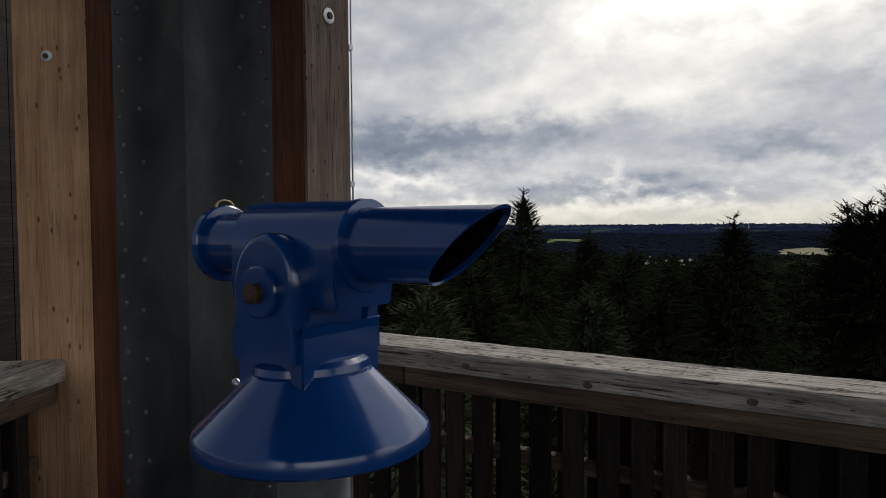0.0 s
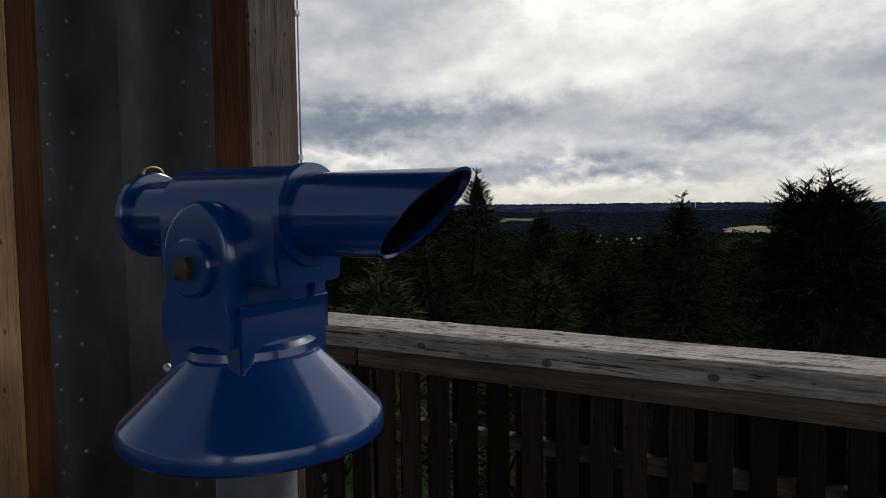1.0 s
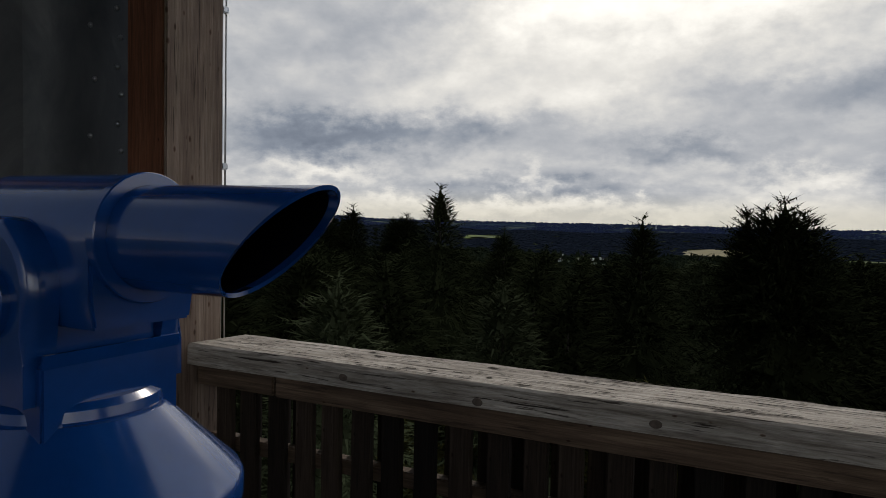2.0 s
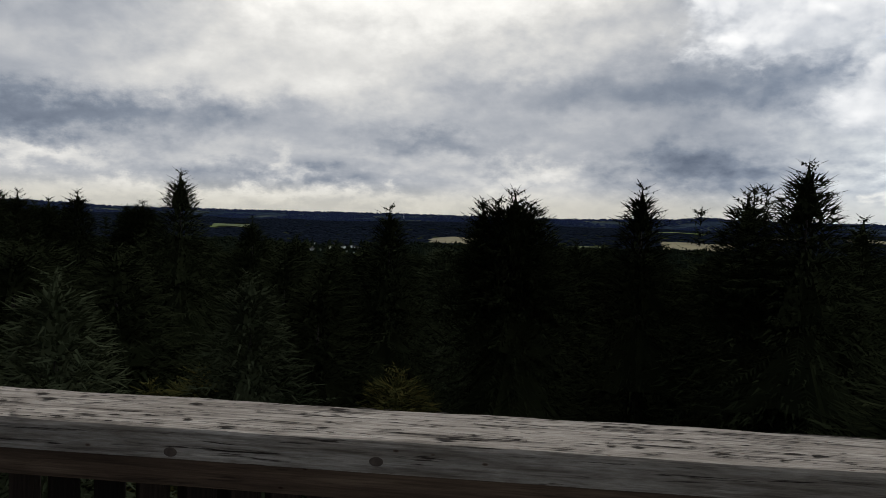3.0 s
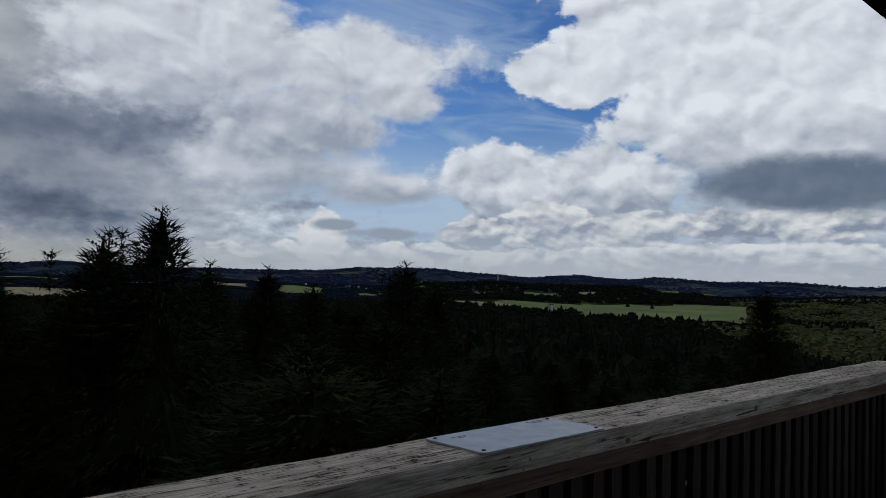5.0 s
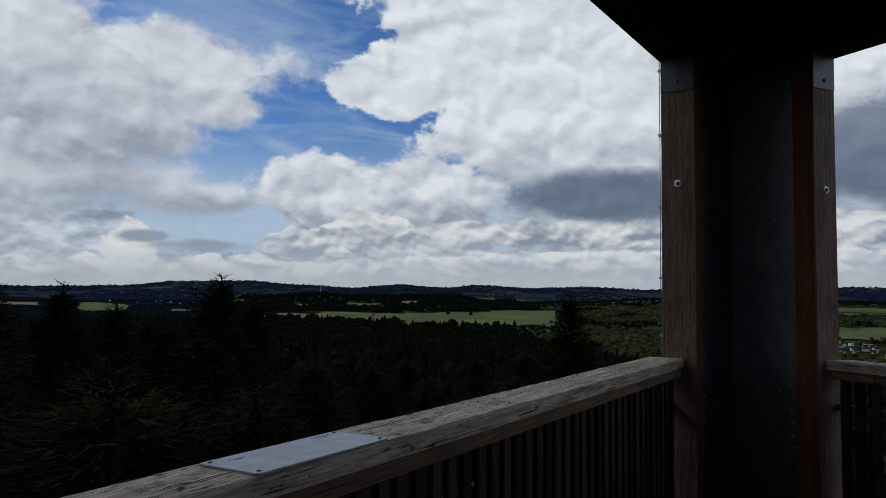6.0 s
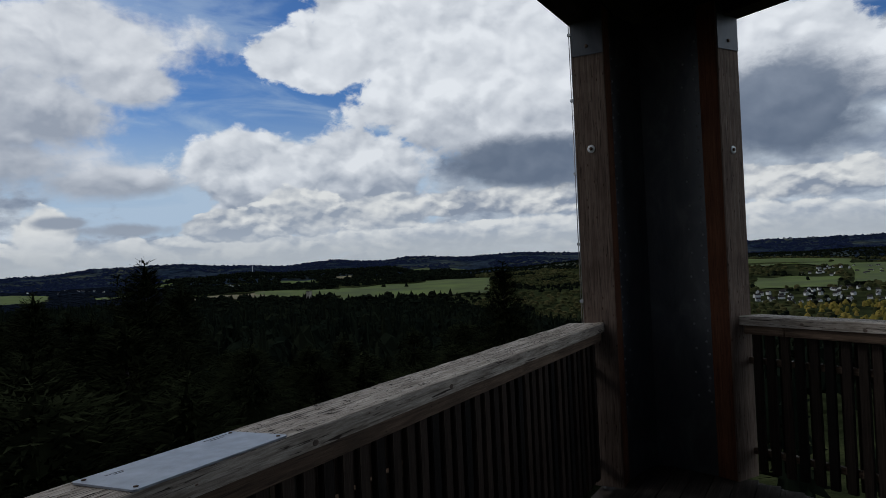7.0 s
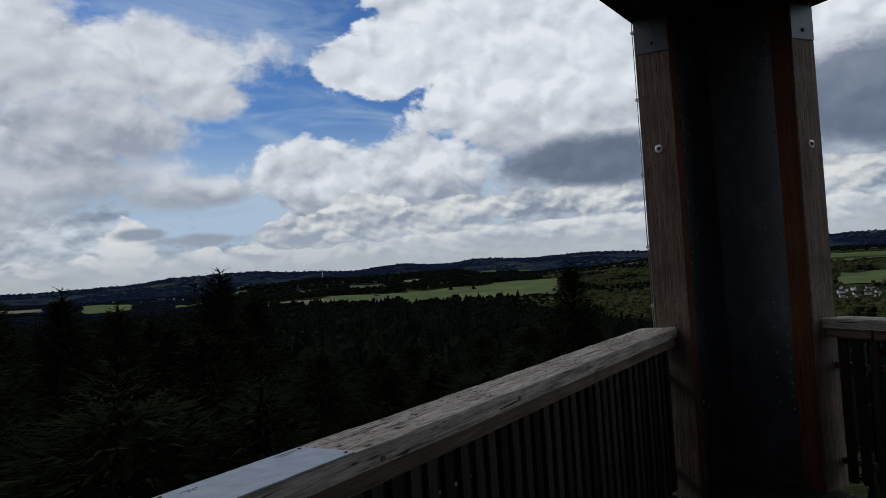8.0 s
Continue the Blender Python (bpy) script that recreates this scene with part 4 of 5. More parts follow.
radii = [0, 12, 25, 45, 70, 100, 140, 190, 250, 330, 430, 550, 700, 850, 1000, 1150, 1300, 1450, 1600, 1750, 1900, 2050, 2200, 2350, 2500, 2650,
         2800, 2950, 3100, 3250, 3400, 3550, 3700, 3850, 4000, 4150, 4300, 4450, 4600, 4700, 4780, 4850]
STEP = 0.75
bearings = [-180 + STEP * i for i in range(int(360 / STEP))]
verts, faces = [], []
for r in radii:
    for a in bearings:
        verts.append(spot(r, a))
nb = len(bearings)
for i in range(len(radii) - 1):
    for j in range(nb):
        k = (j + 1) % nb
        faces.append((i * nb + j, i * nb + k, (i + 1) * nb + k, (i + 1) * nb + j))
me = bpy.data.meshes.new("ground")
me.from_pydata(verts, [], faces)
me.materials.append(VALLEY)
me.materials.append(HAZED_LAND)
# beyond 2700 m the ground takes the land colour with haze painted in
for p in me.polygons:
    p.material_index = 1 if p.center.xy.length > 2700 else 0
    p.use_smooth = True
ground = tagged(new("ground", me), "rolling wooded land reaching to far hills tinted with painted haze", "ground", kind="structure")

# meadows and stubble fields between the woods: bearing from, to, distance from, to
FIELDS = [(41.5, 47.2, 1700, 1950, 1), (46.4, 53.5, 1620, 1990, 0), (53.2, 60.4, 1480, 2080, 0), (60.0, 65.2, 1500, 2150, 0), (48.5, 51.2, 2420, 2680, 0),
          (52.8, 54.2, 2580, 2680, 1), (55.2, 56.6, 2280, 2380, 1), (58.9, 60.3, 3700, 3960, 0), (61.0, 63.3, 3740, 3900, 0), (29, 32.3, 2230, 2600, 0),
          (35.2, 37.6, 2120, 2380, 0), (-7.8, -3.5, 1720, 2080, 1), (10.2, 15.5, 1720, 2150, 1), (3.2, 6.0, 1600, 1850, 0), (9, 13.5, 2560, 2680, 0),
          (84, 91.4, 2170, 2470, 0), (85.2, 90.6, 1530, 1860, 0), (91.4, 97, 1600, 2260, 0), (23, 26.5, 2500, 2640, 1), (17.5, 20, 2450, 2600, 1),
          (38.6, 40.6, 2700, 2800, 0), (26.5, 28.4, 3700, 3850, 1), (40, 42, 3800, 3920, 0), (52, 54, 3900, 4020, 0), (67, 70, 3300, 3450, 0), (-25, -22, 2300, 2450, 0)]
for a0, a1, r0, r1, dry in FIELDS:
    bm = bmesh.new()
    na, nr = 16, 6
    grid = []
    for i in range(na + 1):
        row = []
        for k in range(nr + 1):
            a = a0 + (a1 - a0) * i / na
            r = r0 + (r1 - r0) * k / nr
            edge = 1.0 if k in (0, nr) else 0.3
            r += edge * 90 * noise.noise((a * 0.45, k * 2.0 + r0, 1.0))
            a += 0.5 * noise.noise((k * 1.3, a0, 3.0))
            row.append(bm.verts.new(spot(r, a, 3.0)))
        grid.append(row)
    for i in range(na):
        for k in range(nr):
            bm.faces.new((grid[i][k], grid[i + 1][k], grid[i + 1][k + 1], grid[i][k + 1])).smooth = True
    bmesh.ops.recalc_face_normals(bm, faces=bm.faces)
    tagged(part("field", bm, STUBBLE if dry else GRASS), "pale harvested field between woods" if dry else "green meadow between the woods", "field", "fields in the valley", "structure")


def in_field(r, a, margin=0.0):
    return any(a0 - margin < a < a1 + margin and r0 - 30 < r < r1 + 30 for a0, a1, r0, r1, _ in FIELDS)


# ---- woods ----
def soup(name, verts, faces, mat):
    me = bpy.data.meshes.new(name)
    me.from_pydata(verts, [], faces)
    me.materials.append(mat)
    return me


def spruce_mesh(seed, height, crown, spread, tips=1, round_top=0.0, step0=0.34, heart=6500, coarse=1.0):
    """The crown of a spruce: whorls of boughs carrying needle sprays, thin enough at the top to let the sky through."""
    rng = random.Random(seed)
    vs, fs = [], []

    def blade(p, d, ln, w):
        side = d.cross(Vector((rng.uniform(-0.6, 0.6), rng.uniform(-0.6, 0.6), 1)))
        if side.length < 1e-4:
            return
        side = side.normalized() * w
        q = p + d * ln
        i = len(vs)
        vs.extend((p - side * 0.75, q, p + side * 0.75))
        fs.append((i, i + 1, i + 2))

    def bough(p, d, ln, w, fine):
        st = (0.11 if fine else 0.16) * coarse
        w = w * (0.6 + 0.4 * coarse)
        m = max(3, int(ln / st))
        sag = -0.10 - 0.05 * ln
        pos, di = p.copy(), d.copy()
        for k in range(m):
            s = k / m
            di = (di + Vector((0, 0, sag * (0.9 - 1.9 * s) * 0.5))).normalized()
            nxt = pos + di * (ln / m)
            blade(pos, di, ln / m * 1.35, w * 0.55)
            side = di.cross(Vector((0, 0, 1)))
            if side.length < 0.1:
                side = Vector((1, 0, 0))
            side = side.normalized()
            tl = min(0.44, (0.14 + 0.3 * ln * (1 - s) * 0.6)) * rng.uniform(0.7, 1.2)
            for sg in (1, -1):
                dd = (di * 0.75 + side * sg * rng.uniform(0.7, 1.0) + Vector((0, 0, rng.uniform(-0.28, 0.16)))).normalized()
                blade(pos, dd, tl, w)
                if not fine or rng.random() < 0.5:
                    dd = (di * 0.3 + side * sg * 0.4 + Vector((0, 0, -0.9 + rng.uniform(-0.2, 0.3)))).normalized()
                    blade(pos, dd, tl * 0.7, w * 0.9)
            pos = nxt
        blade(pos, di, 0.2, w * 0.7)

    # close heart of the crown: added hidden shells that block light among the boughs
    for k in range(7):
        dep = 1.3 + (crown - 2.5) * k / 6
        rad = min(spread * 0.62, 0.22 * dep + round_top * 0.55 * math.sqrt(dep))
        i = len(vs)
        vs.append(Vector((0, 0, height - dep + 1.0)))
        for j in range(11):
            rr = rad * (rng.uniform(0.85, 1.1) if j % 2 else rng.uniform(0.45, 0.7))
            vs.append(Vector((rr * math.cos(0.571 * j + k), rr * math.sin(0.571 * j + k), height - dep - rad * 0.9 - rng.uniform(0, 0.5))))
        fs.extend((i, i + 1 + j, i + 1 + (j + 1) % 11) for j in range(11))
    # dense inner sprays
    for _ in range(int(heart)):
        dep = (crown - 1.2) * math.sqrt(rng.random()) + 0.9
        rad = min(spread * 0.8, 0.1 + 0.28 * dep + round_top * 0.7 * math.sqrt(dep)) * math.sqrt(rng.random())
        a = rng.uniform(0, 6.283)
        d = Vector((math.cos(a), math.sin(a), rng.uniform(-1.0, 0.5))).normalized()
        blade(Vector((rad * math.cos(a), rad * math.sin(a), height - dep)), d, rng.uniform(0.22, 0.5), rng.uniform(0.035, 0.065))
    for _ in range(int((1500 + 3400 * round_top) / coarse ** 2)):
        dep = 0.75 + 4.6 * rng.random()
        rad = min(spread * 0.9, 0.05 + 0.25 * dep + round_top * 0.85 * math.sqrt(dep)) * math.sqrt(rng.random())
        a = rng.uniform(0, 6.283)
        d = Vector((math.cos(a), math.sin(a), rng.uniform(-0.3, 1.2))).normalized()
        blade(Vector((rad * math.cos(a), rad * math.sin(a), height - dep)), d, rng.uniform(0.22, 0.48), rng.uniform(0.035, 0.065))
    leaders = [(Vector((0, 0, 0)), height, 1.0)]
    for k in range(tips - 1):
        a = rng.uniform(0, 6.28)
        leaders.append((Vector((math.cos(a), math.sin(a), 0)) * rng.uniform(0.5, 1.6) * (1.0 if round_top < 0.5 else 0.75), height - rng.uniform(0.4, 2.0) * (1.0 if round_top < 0.5 else 0.6), 0.75))
    for off, top, full in leaders:
        z = top
        lowest = height - crown if full == 1.0 else top - 3.5
        blade(off + Vector((0, 0, top - 0.75)), Vector((rng.uniform(-0.03, 0.03), rng.uniform(-0.03, 0.03), 1)), 0.8, 0.035)
        z -= 0.3
        while z > lowest:
            dep = top - z
            n = (5 if dep < 2 else (6 if dep < 7 else 7)) + int(round_top * 3)
            ln = min(spread, 0.22 + 0.36 * dep + round_top * math.sqrt(dep) * min(1.0, dep / 1.6)) * full
            turn = rng.uniform(0, 6.28)
            for k in range(n):
                if rng.random() < 0.1 and dep > 1:
                    continue
                a = turn + 6.283 * k / n + rng.uniform(-0.3, 0.3)
                rise = max(-0.25, 0.75 - 0.16 * dep) + rng.uniform(-0.12, 0.12)
                d = Vector((math.cos(a), math.sin(a), rise)).normalized()
                bough(off + Vector((0, 0, z + rng.uniform(-0.1, 0.1))), d, ln * rng.uniform(0.72, 1.15), 0.04 if dep < 3 else 0.055, dep < 3.5)
            z -= step0 + min(0.42, 0.045 * dep)
    return vs, fs


def trunk_mesh(height, seed):
    rng = random.Random(seed)
    prof = []
    for i in range(9):
        s = i / 8
        prof.append((0.26 * (1 - s) ** 0.8 + 0.008, (height - 0.4) * s))
    return lathe(prof, Matrix(), 7)


H_TREE = 28.0
KINDS = {"narrow": (11, 17, 3.0, 1, 0.12, NEEDLE), "broad": (12, 17, 3.4, 11, 0.85, NEEDLE), "many": (13, 17, 3.3, 5, 0.2, NEEDLE),
         "lean": (14, 16, 2.8, 2, 0.2, NEEDLE), "pale": (15, 16, 3.0, 1, 0.3, NEEDLE_PALE),
         "autumn": (16, 12, 2.2, 3, 0.5, LEAF)}
models = {}
for key, (seed, crown, spread, tips, rnd, mat) in KINDS.items():
    words = {"narrow": "slender dark green spruce with a spiky leader", "broad": "broad dark green spruce with a rounded crown",
             "many": "dark spruce with several leaders at its top", "lean": "slim dark spruce of the plantation",
             "pale": "pale grey-green spruce with upswept boughs", "autumn": "young tree turning yellow-green below the railing"}[key]
    vs, fs = spruce_mesh(seed, H_TREE, crown, spread, tips, rnd)
    me = soup("crown", vs, fs, mat)
    lvs, lfs = spruce_mesh(seed + 40, H_TREE, crown, spread * 1.1, 1, rnd + 0.1, 0.4, 6500, 1.2)
    low_me = soup("crown", lvs, lfs, mat)
    bm = trunk_mesh(H_TREE, seed)
    tm = bpy.data.meshes.new("trunk")
    bm.to_mesh(tm)
    bm.free()
    tm.materials.append(BARK)
    models[key] = (tm, me, low_me, words)


def tree(key, a, el, d, spin=0.0, wide=1.0, full=True):
    """A spruce whose top stands at a bearing, a height in degrees over eye level, and a distance."""
    tm, me, low_me, words = models[key]
    me = me if full else low_me
    x, y = 0.9 + d * math.sin(radians(a)), -1.25 + d * math.cos(radians(a))
    r, b = math.hypot(x, y), math.degrees(math.atan2(x, y))
    z0 = ground_z(r, b) - 0.3
    h = EYE_Z + d * math.tan(radians(el)) - z0
    t = thing("spruce", words, "tree", "spruces round the tower", at=pose(x, y, z0, 0, 0, spin) @ Matrix.Diagonal((wide, wide, h / H_TREE, 1)))
    for nm, mesh in (("trunk", tm), ("crown", me)):
        ob = new(nm, mesh)
        ob.parent = t
    return t


# the tall ones that break the skyline
TALL = [("narrow", -27.3, 2.9, 37), ("lean", -34.2, 1.1, 55), ("narrow", -39.4, 1.6, 50), ("lean", -37.9, 1.0, 53), ("lean", -36, 0.5, 60),
        ("broad", -29.9, 0.4, 58), ("lean", -42, 0.7, 52), ("narrow", -46, 1.3, 48), ("narrow", -11.3, 0.7, 33), ("broad", -1.3, 2.2, 26),
        ("narrow", 8.6, 2.9, 30), ("many", 20.1, 4.8, 27), ("many", 16.2, 2.5, 29), ("lean", 23.7, 0.7, 38), ("narrow", 28.1, 0.4, 40),
        ("lean", 31.6, -0.8, 46), ("many", 38.9, 1.2, 40), ("lean", 41.3, -0.7, 46), ("narrow", 66.4, -0.2, 46), ("lean", -22, -0.5, 48),
        ("pale", -22.2, -4.7, 23), ("pale", -35.8, -4.3, 19), ("narrow", -50, 1.8, 46), ("autumn", -26.2, -12.2, 24), ("autumn", -10.4, -12.4, 24),
        ("broad", -38.7, 0.6, 57), ("broad", -41, 0.5, 58), ("broad", -36.9, 0.2, 61), ("many", -35, 0.2, 62), ("broad", -44, 0.8, 56), ("many", -30.9, 0.0, 62)]
for i, (key, a, el, d) in enumerate(TALL):
    tree(key, a, el, d, spin=i * 77.0, wide={"broad": 1.1, "many": 1.3}.get(key, 1.2))
# the rest of the stand, lower, closing the gaps
rng = random.Random(21)
placed = [(d * math.sin(radians(a)), d * math.cos(radians(a))) for _, a, _, d in TALL]
count = 0
tries = 0
while count < 112 and tries < 6000:
    tries += 1
    a = rng.uniform(-72, 72)
    d = rng.uniform(19, 75) if a < 44 else rng.uniform(28, 90)
    if a > 44:
        el = -rng.uniform(5.5, 9.0) * (60 / d) ** 0.4
    else:
        el = -rng.uniform(1.7, 3.4) - max(0.0, (30 - d) * 0.45)
    p = (d * math.sin(radians(a)), d * math.cos(radians(a)))
    if any((p[0] - q[0]) ** 2 + (p[1] - q[1]) ** 2 < 3.4 ** 2 for q in placed):
        continue
    if abs(a + 22.2) < 5.5 and d < 25 or abs(a + 35.8) < 6 and d < 21:
        continue
    placed.append(p)
    key = rng.choice(["narrow", "lean", "broad", "lean", "narrow", "many", "broad", "pale"] if a < -4 else ["narrow", "lean", "broad", "lean", "narrow", "many"])
    tree(key, a, el, d, spin=rng.uniform(0, 360), wide=rng.uniform(1.25, 1.7), full=False)
    count += 1


def conifer(vs, fs, p, h, w, rng, layers, pts):
    for k in range(layers):
        z0 = p.z + h * (0.22 + 0.62 * k / layers)
        z1 = p.z + h * (0.55 + 0.45 * (k + 1) / layers)
        rad = w * (1 - 0.8 * k / layers)
        i = len(vs)
        vs.append((p.x, p.y, z1))
        sp = rng.uniform(0, 6.28)
        for j in range(pts):
            rr = rad * (rng.uniform(0.8, 1.2) if j % 2 else rng.uniform(0.5, 0.75))
            ang = sp + 6.283 * j / pts
            vs.append((p.x + rr * math.cos(ang), p.y + rr * math.sin(ang), z0 + rng.uniform(-0.06, 0.04) * h))
        for j in range(pts):
            fs.append((i, i + 1 + j, i + 1 + (j + 1) % pts))


def tufts(vs, fs, p, h, w, rng, n):
    """Loose sprays standing out from a crown."""
    for _ in range(n):
        s = rng.random() ** 0.7
        a = rng.uniform(0, 6.283)
        rad = w * (0.12 + 0.95 * s) * rng.uniform(0.7, 1.15)
        z = p.z + h * (1.0 - 0.72 * s)
        c, q = math.cos(a), math.sin(a)
        k = rad * rng.uniform(0.3, 0.6)
        wd = rng.uniform(0.2, 0.45)
        i = len(vs)
        vs.append((p.x + c * k - q * wd, p.y + q * k + c * wd, z + rng.uniform(0.0, 1.0)))
        vs.append((p.x + c * k + q * wd, p.y + q * k - c * wd, z + rng.uniform(-0.6, 0.6)))
        vs.append((p.x + c * rad, p.y + q * rad, z + rng.uniform(-1.0, 0.5)))
        fs.append((i, i + 1, i + 2))


def round_tree(vs, fs, p, h, w, rng, rows=3, pts=7):
    """A broadleaf crown as a lumpy heap."""
    i0 = len(vs)
    vs.append((p.x, p.y, p.z + h))
    for k in range(rows):
        ph = 1.5 * (k + 1) / rows
        for j in range(pts):
            ang = 6.283 * (j + 0.5 * (k % 2)) / pts
            rr = w * math.sin(ph) * rng.uniform(0.7, 1.25)
            vs.append((p.x + rr * math.cos(ang), p.y + rr * math.sin(ang), p.z + h * (0.3 + 0.7 * math.cos(ph)) + rng.uniform(-0.08, 0.08) * h))
    for j in range(pts):
        fs.append((i0, i0 + 1 + j, i0 + 1 + (j + 1) % pts))
    for k in range(rows - 1):
        for j in range(pts):
            a_, b_ = i0 + 1 + k * pts + j, i0 + 1 + k * pts + (j + 1) % pts
            fs.append((a_, b_, b_ + pts, a_ + pts))


rng = random.Random(5)
vs, fs = [], []
for _ in range(5200):
    a = rng.uniform(-78, 104)
    r = math.sqrt(rng.uniform(75 ** 2, 620 ** 2))
    p = spot(r, a)
    cap = 26 if a < 40 else 22
    if rng.random() < 0.5:
        h, w = rng.uniform(0.75, 0.95) * cap, rng.uniform(2.8, 4.0)
        conifer(vs, fs, p, h * 0.95, w * 0.62, rng, 2, 8)
        tufts(vs, fs, p, h, w, rng, 60 if r < 260 else 24)
    else:
        h, w = rng.uniform(0.6, 0.85) * cap, rng.uniform(3.5, 5.5)
        round_tree(vs, fs, p, h * 0.9, w * 0.85, rng)
        tufts(vs, fs, p, h, w, rng, 60 if r < 260 else 24)
tagged(new("forest", soup("forest", vs, fs, FAR_TREE)), "dense dark forest falling away below the tower", "forest", kind="stuff")
vs, fs = [], []
gv, gf = [], []
ov, of = [], []
hv, hf = [], []
VILLAGES = ((85.2, 95, 1230, 1490, 66), (87.3, 93.2, 1900, 2140, 26), (-17.5, -13.5, 1350, 1520, 18), (29.0, 36.5, 2680, 3250, 30), (44.5, 46.5, 2480, 2600, 6))
n_far = 0
while n_far < 32000:
    a = rng.uniform(-48, 97)
    r = math.sqrt(rng.uniform(600 ** 2, 3500 ** 2))
    if in_field(r, a, 0.1):
        if rng.random() > (0.012 if noise.noise((a * 1.3, r / 60, 2.0)) > 0.1 else 0.001):
            continue
    if any(a0 < a < a1 and r0 < r < r1 for a0, a1, r0, r1, _ in VILLAGES) and rng.random() > 0.35:
        continue
    n_far += 1
    p = spot(r, a)
    big_t = 1 + r / 3000
    small_t = 0.62 if a > 62 else 1.0
    olive = a > 64 and r < 2600 and noise.noise((a * 0.35, r / 240, 5.0)) > -0.12
    if a > 88 and r < 1200 and noise.noise((a * 0.5, r / 150, 0)) > -0.05:
        round_tree(gv, gf, p, rng.uniform(6, 13), rng.uniform(2.5, 4.5), rng, 3, 7)
    elif olive:
        round_tree(ov, of, p, rng.uniform(6, 12), rng.uniform(3, 5) * big_t, rng, 2, 7)
    elif a < 40 and r > 1500:
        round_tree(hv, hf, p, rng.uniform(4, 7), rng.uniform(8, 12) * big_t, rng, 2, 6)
    elif rng.random() < 0.4:
        conifer(vs, fs, p, rng.uniform(15, 21) * small_t, rng.uniform(3.5, 5) * big_t * small_t, rng, 1, 6)
    else:
        round_tree(vs, fs, p, rng.uniform(11, 17) * small_t, rng.uniform(5, 7.5) * big_t * small_t, rng, 2, 5)
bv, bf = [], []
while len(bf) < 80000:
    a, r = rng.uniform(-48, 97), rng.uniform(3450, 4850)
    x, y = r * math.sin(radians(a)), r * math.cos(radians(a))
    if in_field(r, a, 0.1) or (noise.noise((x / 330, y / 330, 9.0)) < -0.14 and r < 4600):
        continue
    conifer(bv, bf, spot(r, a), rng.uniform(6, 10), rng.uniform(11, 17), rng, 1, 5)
tagged(new("hill_woods", soup("hill_woods", bv, bf, HAZED_WOOD)), "woods on the far hills, tinted blue with painted haze", "forest", kind="stuff")
ridge_me = soup("ridge_woods", hv, hf, HAZED_RIDGE_WOOD)
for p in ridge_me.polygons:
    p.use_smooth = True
tagged(new("ridge_woods", ridge_me), "dark woods on the long ridge, tinted blue with painted haze", "forest", kind="stuff")
tagged(new("far_woods", soup("far_woods", vs, fs, FAR_TREE)), "dark mixed woods covering the valley and hills", "forest", kind="stuff")
tagged(new("autumn_woods", soup("autumn_woods", gv, gf, GOLD_TREE)), "yellow-green autumn trees beside the village", "forest", kind="stuff")
tagged(new("broadleaf_woods", soup("broadleaf_woods", ov, of, OLIVE_TREE)), "olive brown broadleaf woods on the slope", "forest", kind="stuff")


# ---- village, mast, turbine ----
def house_meshes(w, l, h, roof):
    wall = box(-w / 2, w / 2, -l / 2, l / 2, -3, h)
    for sy in (-1, 1):
        a = [wall.verts.new(p) for p in ((-w / 2, sy * l / 2, h), (w / 2, sy * l / 2, h), (0, sy * l / 2, h + roof))]
        wall.faces.new(a if sy < 0 else a[::-1])
    rf = bmesh.new()
    for sx in (-1, 1):
        q = [(sx * (w / 2 + 0.5), -l / 2 - 0.5, h - 0.4), (sx * (w / 2 + 0.5), l / 2 + 0.5, h - 0.4), (0, l / 2 + 0.5, h + roof + 0.15), (0, -l / 2 - 0.5, h + roof + 0.15)]
        top = [rf.verts.new(p) for p in q]
        low = [rf.verts.new((x, y_, z - 0.3)) for x, y_, z in q]
        rf.faces.new(top)
        rf.faces.new(low[::-1])
        for i in range(4):
            rf.faces.new((top[i], low[i], low[(i + 1) % 4], top[(i + 1) % 4]))
    bmesh.ops.recalc_face_normals(rf, faces=rf.faces)
    bmesh.ops.recalc_face_normals(wall, faces=wall.faces)
    win = bmesh.new()
    for sx in (-1, 1):
        for k in range(3):
            y0 = -l / 2 + l * (k + 0.3) / 3
            box(sx * w / 2 - 0.05, sx * w / 2 + 0.05, y0, y0 + 1.4, 1.2, 2.6, 0, win)
    out_ = []
    for nm, bm_, mt in (("wall", wall, HOUSE_WALL), ("roof", rf, HOUSE_ROOF), ("window", win, GLASS)):
        me_ = bpy.data.meshes.new(nm)
        bm_.to_mesh(me_)
        bm_.free()
        me_.materials.append(mt)
        out_.append((nm, me_))
    return out_


plans = [house_meshes(9, 12, 5.5, 4), house_meshes(8, 10, 5, 4.2), house_meshes(10, 18, 5, 3.5)]


def house(r, a, k, spin, label="white rendered village house with a dark gabled roof"):
    t = thing("house", label, "house", "houses in the valley", at=Matrix.Translation(spot(r, a, 0.5)) @ Matrix.Rotation(radians(spin), 4, "Z") @ Matrix.Scale(0.62, 4))
    for nm, me_ in plans[k]:
        ob = new(nm, me_)
        ob.parent = t


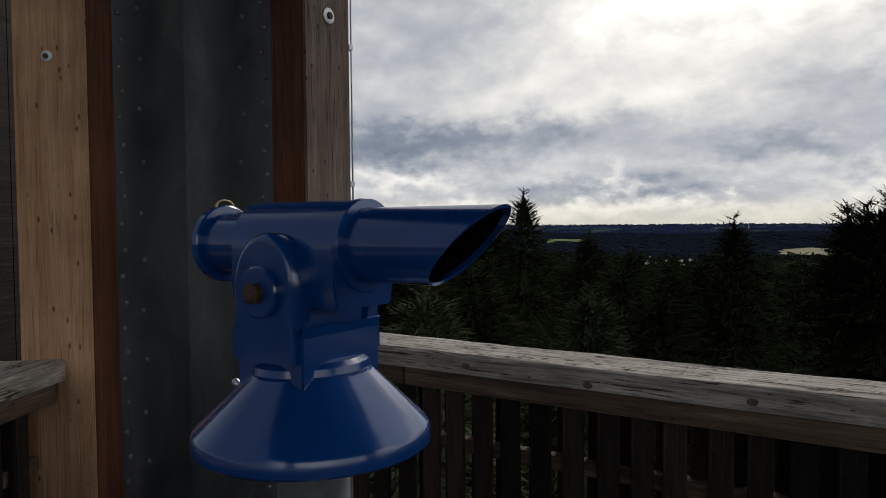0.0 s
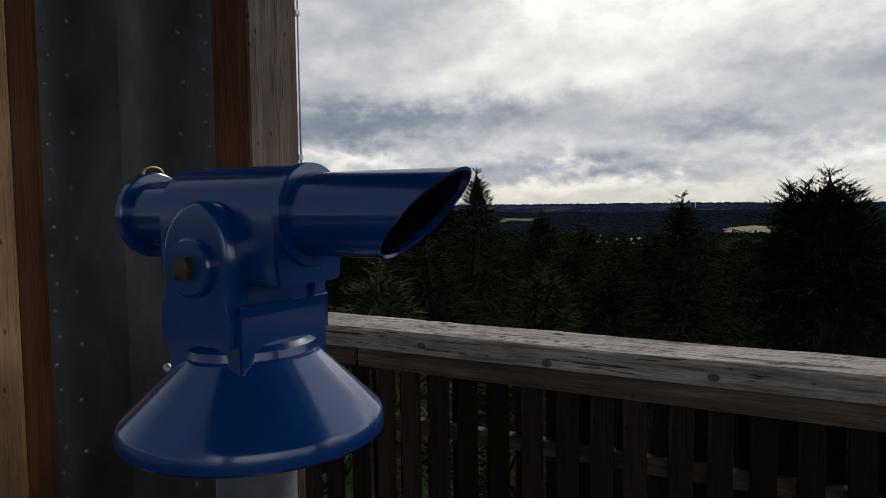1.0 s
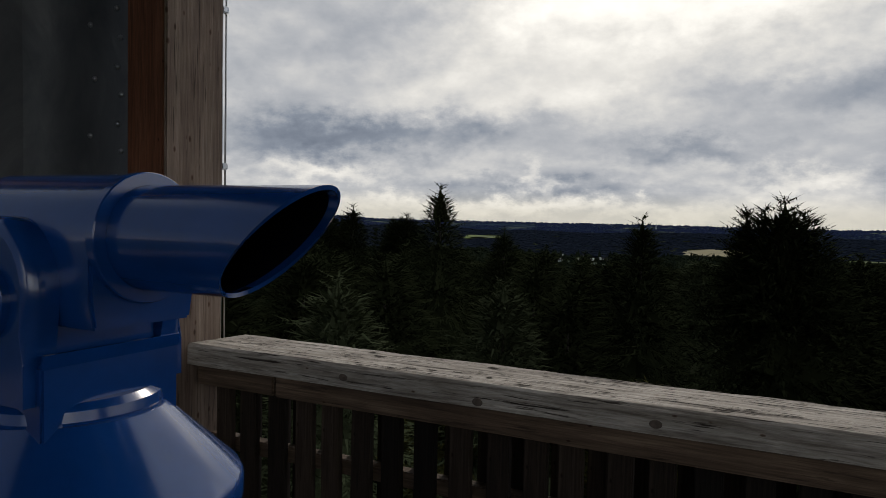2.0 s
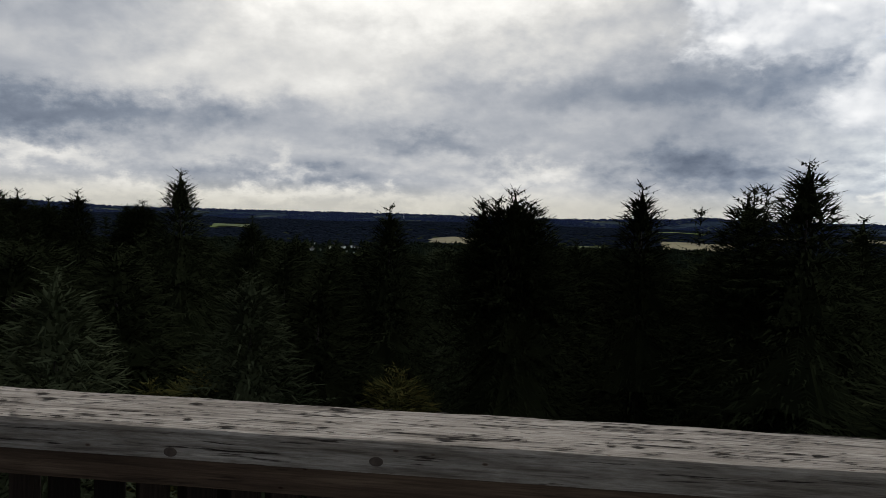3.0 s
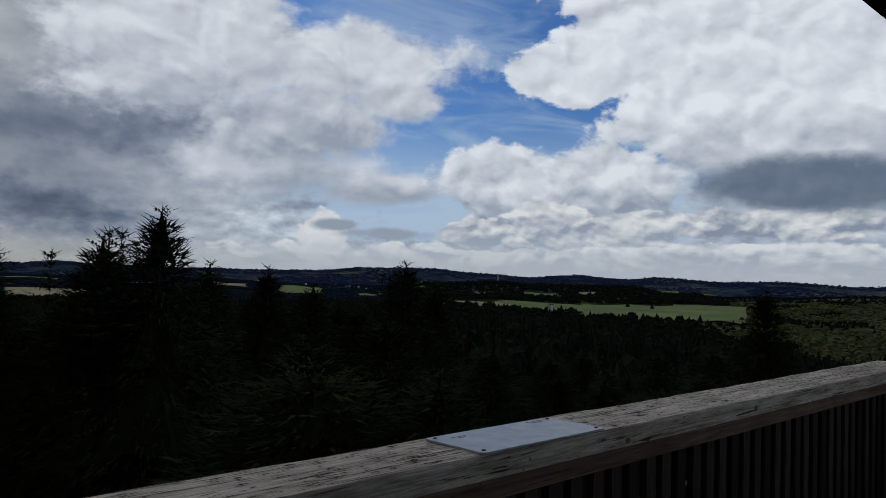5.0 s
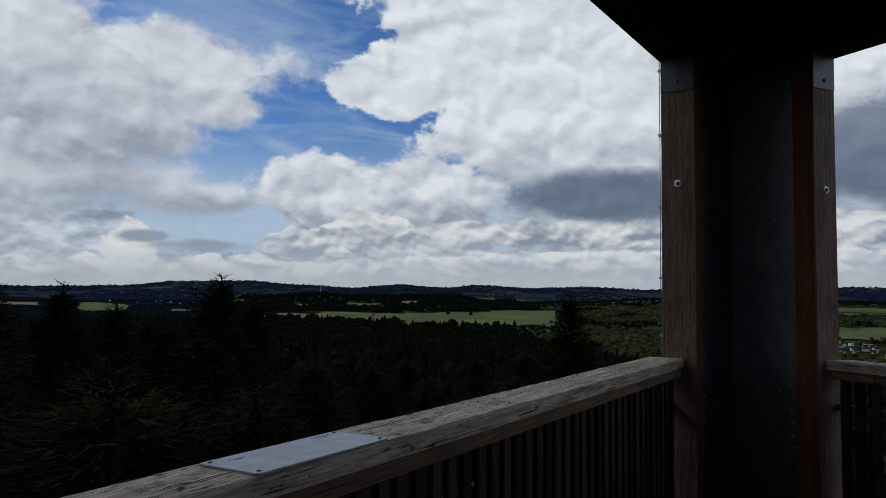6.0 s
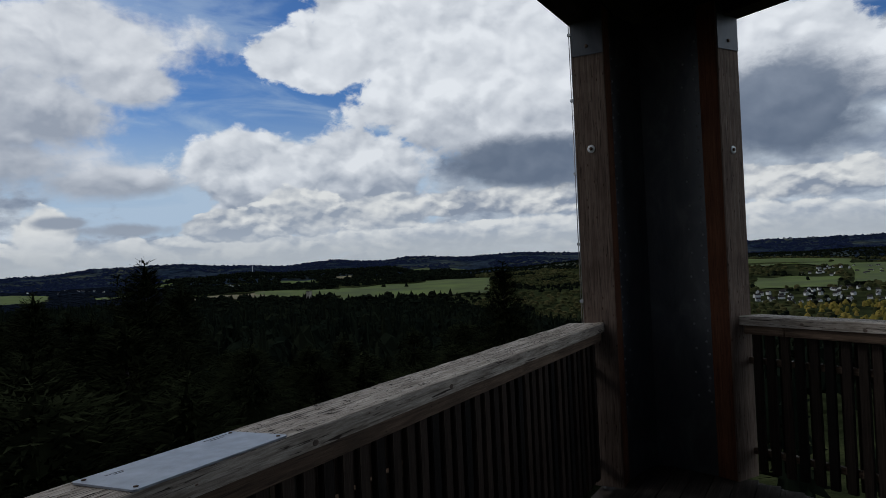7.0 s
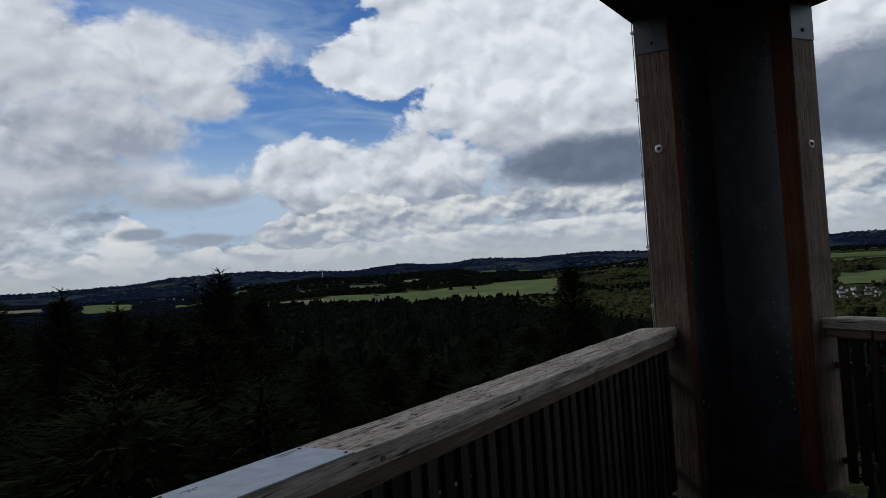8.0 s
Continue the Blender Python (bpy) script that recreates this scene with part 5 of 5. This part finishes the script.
rng = random.Random(9)
spots = []
for a0, a1, r0, r1, n in VILLAGES:
    for _ in range(n):
        for _try in range(40):
            r, a = rng.uniform(r0, r1), rng.uniform(a0, a1)
            q = (r * math.sin(radians(a)), r * math.cos(radians(a)))
            if all((q[0] - s[0]) ** 2 + (q[1] - s[1]) ** 2 > 14 ** 2 for s in spots):
                spots.append(q)
                house(r, a, rng.choice([0, 0, 1, 1, 2]), rng.uniform(0, 180))
                break

for k in range(7):
    house(3640 + 25 * (k % 3), 59.1 + 0.6 * k, 2, 75 + 9 * (k % 2), "long white works building below the far hills")
keep = thing("stone_tower", "pale square stone tower rising from the woods", "tower", at=Matrix.Translation(spot(1480, 50.7, -3)))
part("wall", box(-4, 4, -4, 4, -2, 27, 0.2), plain("pale_stone", (0.42, 0.38, 0.31), 0.9, 0, 0.25, 0.5), keep)
part("parapet", box(-4.5, 4.5, -4.5, 4.5, 27.05, 28.5, 0.1), HOUSE_ROOF, keep)

mast = thing("radio_mast", "thin grey lattice radio mast on the far ridge", "mast", at=Matrix.Translation(spot(4000, -10.0, -2)))
part("shaft", lathe([(1.6, 0), (0.9, 60), (0, 60.5)], Matrix(), 6), ZINC, mast)

hub_z = 74.0
turb = thing("wind_turbine", "white three-bladed wind turbine on the ridge", "wind turbine", at=Matrix.Translation(spot(4150, 46.4, -2)) @ Matrix.Rotation(radians(-40), 4, "Z") @ Matrix.Scale(0.6, 4))
WHITE = plain("white_turbine_paint", (0.8, 0.8, 0.8), 0.4, 0, 0.05, 0.2)
part("mast", lathe([(2.6, 0), (1.5, hub_z - 1), (0, hub_z - 0.9)], Matrix(), 14), WHITE, turb)
part("nacelle", box(-1.8, 1.8, -3, 6, hub_z - 1.8, hub_z + 1.8, 0.6), WHITE, turb)
part("hub", lathe([(0, -5.2), (1.2, -4.6), (1.6, -3)], Matrix.Translation((0, 0, hub_z)) @ Matrix.Rotation(radians(-90), 4, "X") @ Matrix.Scale(1, 4), 12), WHITE, turb)
for k in range(3):
    bl = prism([(-0.6, 0), (1.2, 2), (0.9, 14), (0.2, 30), (-0.1, 30), (-0.5, 12)], 0.5, Matrix.Translation((0, -4.2, hub_z)) @ Matrix.Rotation(radians(20 + 120 * k), 4, "Y"))
    part("blade", bl, WHITE, turb)
